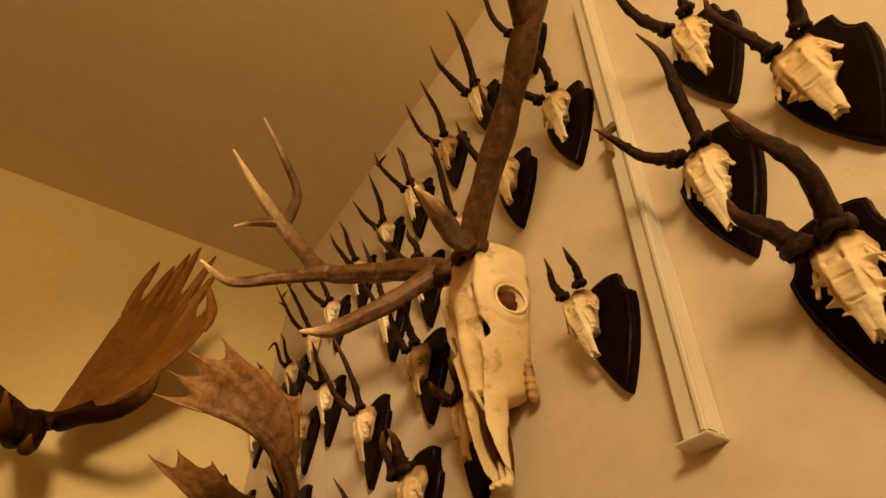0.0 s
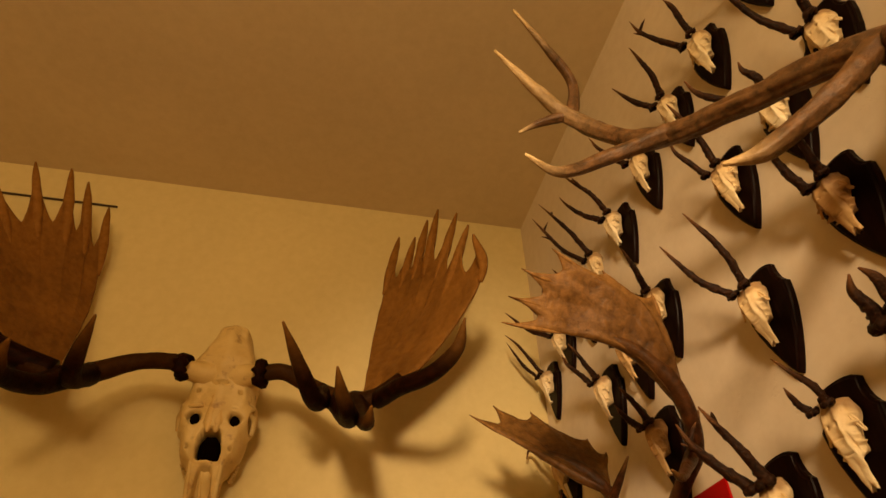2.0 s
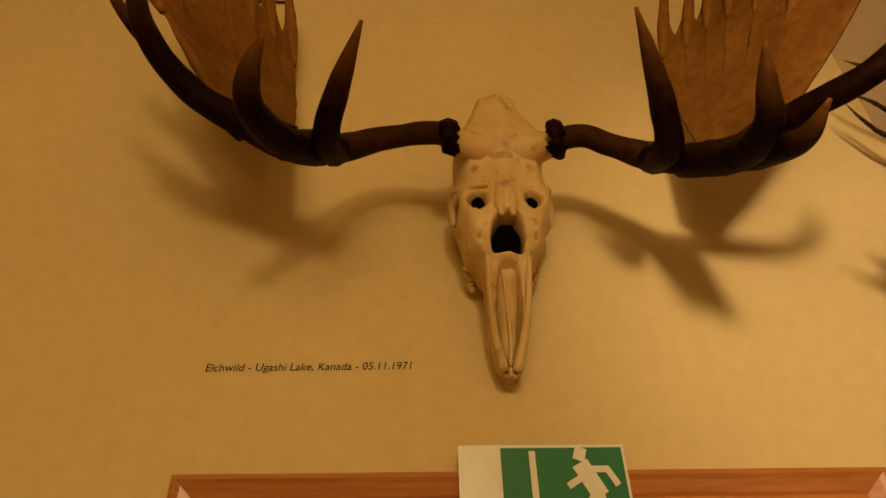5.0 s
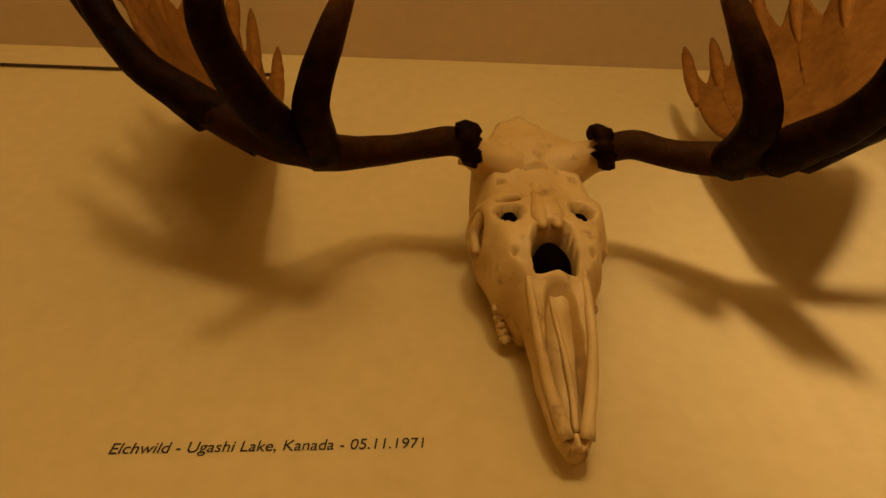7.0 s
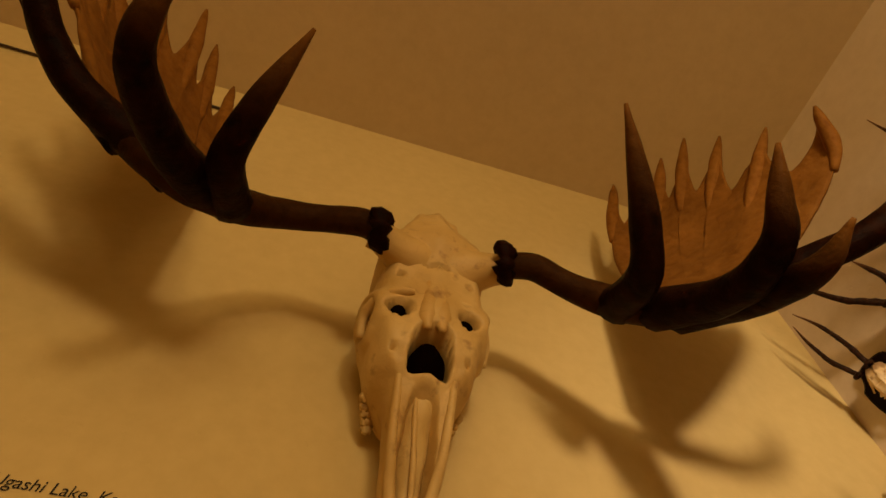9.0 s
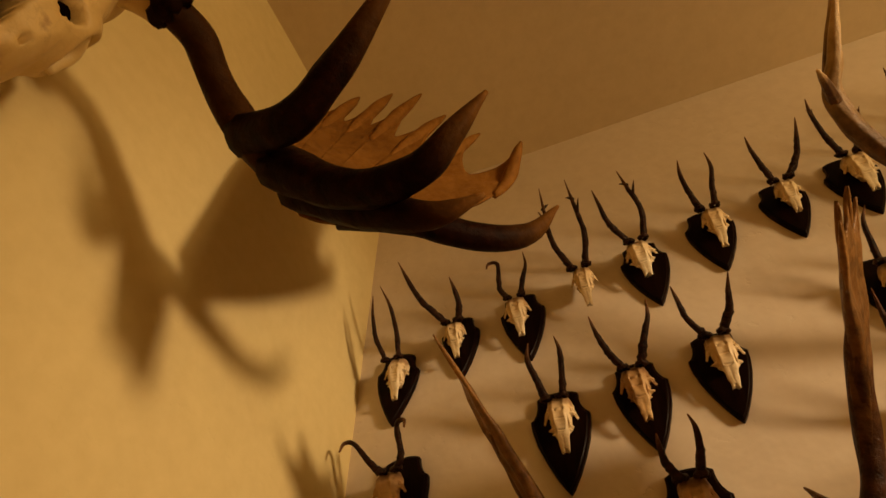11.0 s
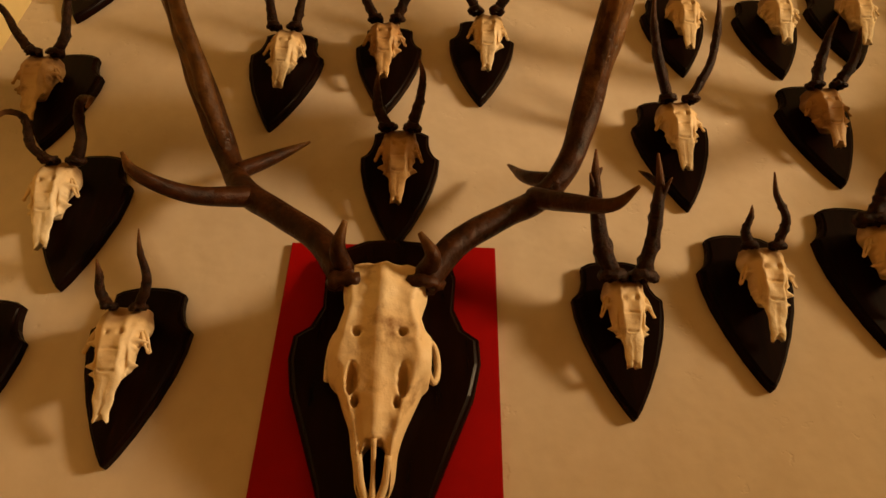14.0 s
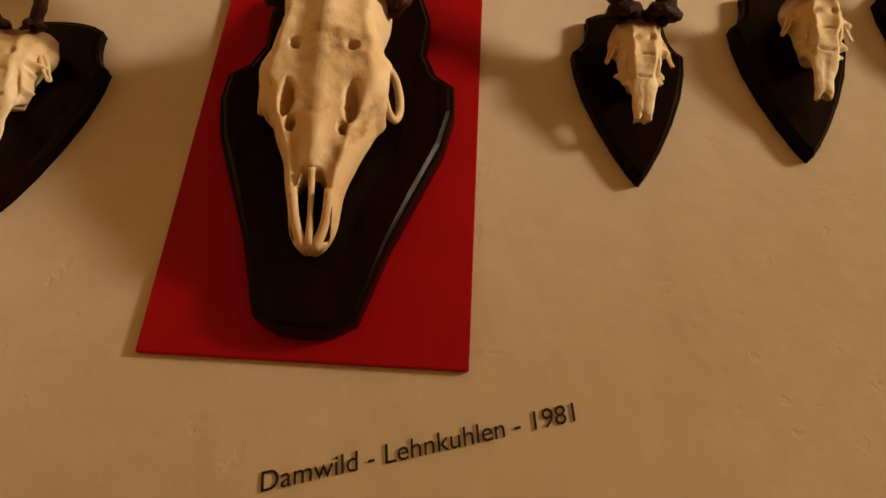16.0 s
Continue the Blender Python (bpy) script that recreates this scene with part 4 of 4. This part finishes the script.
def roe(y, z, bx, bz, left, right, label="", size=0.215, style="", tan=False, plaque=True, thick=1.0):
    """A roebuck skull on a shield whose point is at (y, z). bx, bz: the burrs; left, right: antler tips as across, up, out."""
    COUNT[0] += 1
    k = COUNT[0]
    rng = random.Random(k * 7)
    label = label or ("small %s roebuck skull with short dark antlers on a black shield" % ("yellowed" if tan else "bleached"))
    t = thing("roe_trophy", wall_local(y, z), label, "trophy", "roebuck trophies on the wall")
    lean = math.degrees(math.atan2(bx, bz)) * 0.6
    size *= 0.93
    w = size * 0.275
    if plaque:
        sh = part("shield", board([(x * w, q * size) for x, q in HALF], 0.015, 0.005), SHIELD, t, "black stained wooden shield", False)
        sh.matrix_local = pose(0, 0, 0, 0, lean, 0)
    sk = new("skull", SKULL_PAIRS[k % 6][1 if tan else 0])
    sk.parent = t
    sk["label"] = "yellowed roe skull" if tan else "bleached roe skull"
    sc = size / 0.215 * (0.91 + 0.1 * rng.random())
    sk.matrix_local = pose(bx, 0, bz - 0.122 * sc, 0, lean * 1.2, 0) @ Matrix.Diagonal((sc * (0.95 + 0.15 * rng.random()), 0.86, sc, 1))
    for pair in RIMS:
        rim = new("eye_rim", pair[1 if tan else 0])
        rim.parent = sk
    for sgn, (tx, tz, tn) in ((-1, left), (1, right)):
        b = Vector((bx + sgn * 0.017, -0.060, bz))
        e = Vector((tx, -tn, tz))
        d = e - b
        bow = Vector((sgn * (0.045 + 0.05 * rng.random()) * d.length, -0.05 * d.length * rng.random(), 0))
        jig = Vector((rng.uniform(-0.004, 0.004), rng.uniform(-0.003, 0.003), 0))
        p1, p2 = b + d * 0.33 + bow + jig, b + d * 0.70 + bow * 0.8 - jig
        r0 = (0.0068 + 0.0014 * rng.random()) * thick
        line = [(*b, r0), (*p1, r0 * 0.88), (*p2, r0 * 0.62), (*e, r0 * 0.14)]
        if style == "curl" or (style == "curl_left" and sgn < 0):
            out = Vector((sgn * 0.022, -0.010, 0.004))
            line = [(*b, r0), (*p1, r0 * 0.85), (*(e - out * 0.4 + Vector((0, 0, 0.012))), r0 * 0.7), (*(e + out * 0.5 + Vector((0, 0, 0.010))), r0 * 0.55), (*(e + out * 0.7 + Vector((0, -0.004, -0.012))), r0 * 0.3)]
        ant = part("antler", tube(bmesh.new(), line, 9, 8, 0.12, (0.0, 0.75), 0.0032 * thick, k * 3 + sgn), ROE, t)
        part("burr", burr(b, 0.0095 * thick, k * 5 + sgn, 0.42), ROE, ant)
        if style in ("fork", "fork_right") and (style == "fork" or sgn > 0):
            for f, dirn in ((0.55, Vector((sgn * 0.012, -0.030, 0.022))), (0.74, Vector((-sgn * 0.016, 0.012, 0.030)))):
                q = b + d * f + bow * (0.9 if f < 0.7 else 0.75)
                part("tine", tube(bmesh.new(), [(*q, r0 * 0.55), (*(q + dirn * 0.5 + Vector((0, 0, 0.002))), r0 * 0.42), (*(q + dirn), 0.0009)], 8, 4, 0.08, (0.0, 0.75), 0.0, k), ROE, ant)
    return t


# top row, from the corner outwards
roe(-0.101, 2.650, 0.016, 0.149, (0.002, 0.276, 0.158), (0.025, 0.290, 0.168), "bleached roebuck skull with close upright antlers beside the corner", thick=0.9)
roe(-0.276, 2.738, -0.004, 0.128, (-0.101, 0.262, 0.176), (0.018, 0.202, 0.132), "bleached roebuck skull with one long and one short antler", 0.19)
roe(-0.438, 2.734, -0.007, 0.155, (-0.036, 0.215, 0.112), (0.040, 0.231, 0.119), "bleached roebuck skull with one crooked antler on black shield", style="curl_left", thick=0.85)
roe(-0.591, 2.800, 0.003, 0.125, (-0.034, 0.290, 0.193), (0.030, 0.291, 0.194), "whole bleached roebuck skull with forked antlers and no shield", style="fork", plaque=False)
roe(-0.742, 2.791, -0.005, 0.167, (-0.067, 0.285, 0.150), (0.002, 0.306, 0.166), "bleached roebuck skull with one forked antler on black shield", style="fork_right")
roe(-0.898, 2.839, 0.014, 0.158, (-0.013, 0.260, 0.139), (0.049, 0.259, 0.138), "bleached roebuck skull with inward bent antlers on black shield")
roe(-1.073, 2.873, 0.009, 0.145, (-0.031, 0.233, 0.139), (0.082, 0.239, 0.144), "bleached roebuck skull with spread antlers on black shield", 0.20)
roe(-1.226, 2.879, 0.011, 0.158, (-0.029, 0.278, 0.152), (0.055, 0.236, 0.120), style="fork")
roe(-1.397, 2.914, 0.009, 0.142, (-0.023, 0.263, 0.153), (0.057, 0.267, 0.156), size=0.20, tan=True)
roe(-1.547, 2.963, -0.002, 0.144, (-0.029, 0.283, 0.166), (0.066, 0.297, 0.177), style="fork_right", size=0.20, thick=1.15)
roe(-1.714, 2.991, 0.004, 0.138, (0.004, 0.246, 0.151), (0.099, 0.269, 0.168), size=0.20)
# second row
roe(-0.151, 2.360, -0.020, 0.145, (-0.095, 0.188, 0.098), (0.022, 0.202, 0.109), "yellowed roebuck skull with curled hook-shaped antlers", style="curl", tan=True)
roe(-0.474, 2.409, 0.008, 0.173, (-0.014, 0.262, 0.129), (0.040, 0.263, 0.130), "short bleached roebuck skull high on a black shield", 0.235)
roe(-0.647, 2.451, -0.005, 0.159, (-0.058, 0.248, 0.129), (0.057, 0.251, 0.131), "bleached roebuck skull with wide rough antlers on black shield", tan=True)
roe(-0.796, 2.476, 0.009, 0.161, (-0.039, 0.246, 0.126), (0.070, 0.245, 0.125), "bleached roebuck skull with wide pointed antlers on black shield")
roe(-1.136, 2.558, 0.008, 0.146, (0.006, 0.232, 0.127), (0.063, 0.266, 0.152), thick=0.9)
roe(-1.302, 2.559, 0.007, 0.157, (-0.046, 0.265, 0.143), (0.042, 0.209, 0.101), "bleached roebuck skull with thick dark antlers on black shield", thick=1.2)
roe(-1.439, 2.591, 0.011, 0.140, (0.004, 0.292, 0.184), (0.093, 0.261, 0.160), style="fork_right")
roe(-1.625, 2.594, 0.004, 0.150, (-0.020, 0.250, 0.140), (0.075, 0.260, 0.150))
# third row
roe(-0.260, 2.127, -0.027, 0.166, (-0.090, 0.204, 0.091), (0.000, 0.220, 0.103), "bleached roebuck skull with curled misshapen antlers", 0.235, "curl")
roe(-0.676, 2.202, 0.001, 0.168, (-0.030, 0.227, 0.106), (0.027, 0.242, 0.118), "yellowed roebuck skull with short bent antlers above the red board", 0.225, tan=True)
roe(-1.087, 2.279, -0.001, 0.164, (-0.046, 0.291, 0.157), (0.048, 0.293, 0.159), "bleached roebuck skull with long upright antlers on black shield", 0.225)
roe(-1.323, 2.329, -0.004, 0.154, (0.005, 0.235, 0.123), (0.040, 0.223, 0.114), "yellowed roebuck skull with short pale-tipped antlers", 0.22, tan=True)
# lowest row
roe(-0.384, 1.913, -0.006, 0.166, (-0.035, 0.208, 0.093), (0.013, 0.237, 0.115), "bleached roebuck skull with thin spike antlers on black shield", 0.235, thick=0.75)
roe(-0.965, 1.979, -0.001, 0.158, (-0.046, 0.277, 0.151), (0.028, 0.275, 0.150), "bleached roebuck skull with strong rough forked antlers", 0.225, "fork", thick=1.35)
roe(-1.132, 2.017, 0.010, 0.170, (-0.008, 0.209, 0.091), (0.017, 0.242, 0.116), "bleached roebuck skull with uneven short spike antlers", 0.235, thick=0.85)
roe(-1.297, 2.069, 0.016, 0.163, (0.026, 0.220, 0.105), (0.042, 0.219, 0.104), "bleached roebuck skull with antlers bent together", 0.235, thick=1.5)
roe(-0.195, 1.900, -0.010, 0.165, (-0.045, 0.215, 0.100), (0.020, 0.225, 0.110), size=0.225)
roe(-1.480, 2.131, 0.006, 0.165, (-0.025, 0.200, 0.090), (0.040, 0.210, 0.095), size=0.225, tan=True, thick=1.2)
# beside the cable duct
roe(-1.786, 2.612, 0.000, 0.165, (-0.030, 0.240, 0.130), (0.040, 0.245, 0.130), size=0.225)
roe(-1.795, 2.182, -0.020, 0.146, (-0.021, 0.185, 0.101), (0.014, 0.180, 0.098), "bleached roebuck skull with very short spike antlers", 0.19, thick=0.8)
roe(-2.047, 2.475, 0.000, 0.150, (-0.040, 0.250, 0.140), (0.045, 0.250, 0.140), size=0.215)
roe(-2.150, 2.281, -0.010, 0.150, (-0.034, 0.226, 0.131), (0.050, 0.220, 0.130), size=0.215)
roe(-1.995, 2.254, 0.002, 0.140, (-0.071, 0.212, 0.129), (0.041, 0.259, 0.154), "bleached roebuck skull with heavily pearled antlers on black shield", 0.215, thick=1.1)
roe(-2.066, 2.050, 0.009, 0.140, (-0.025, 0.190, 0.113), (0.021, 0.247, 0.154), "bleached roebuck skull with long thick antlers on black shield", 0.215, thick=1.4)
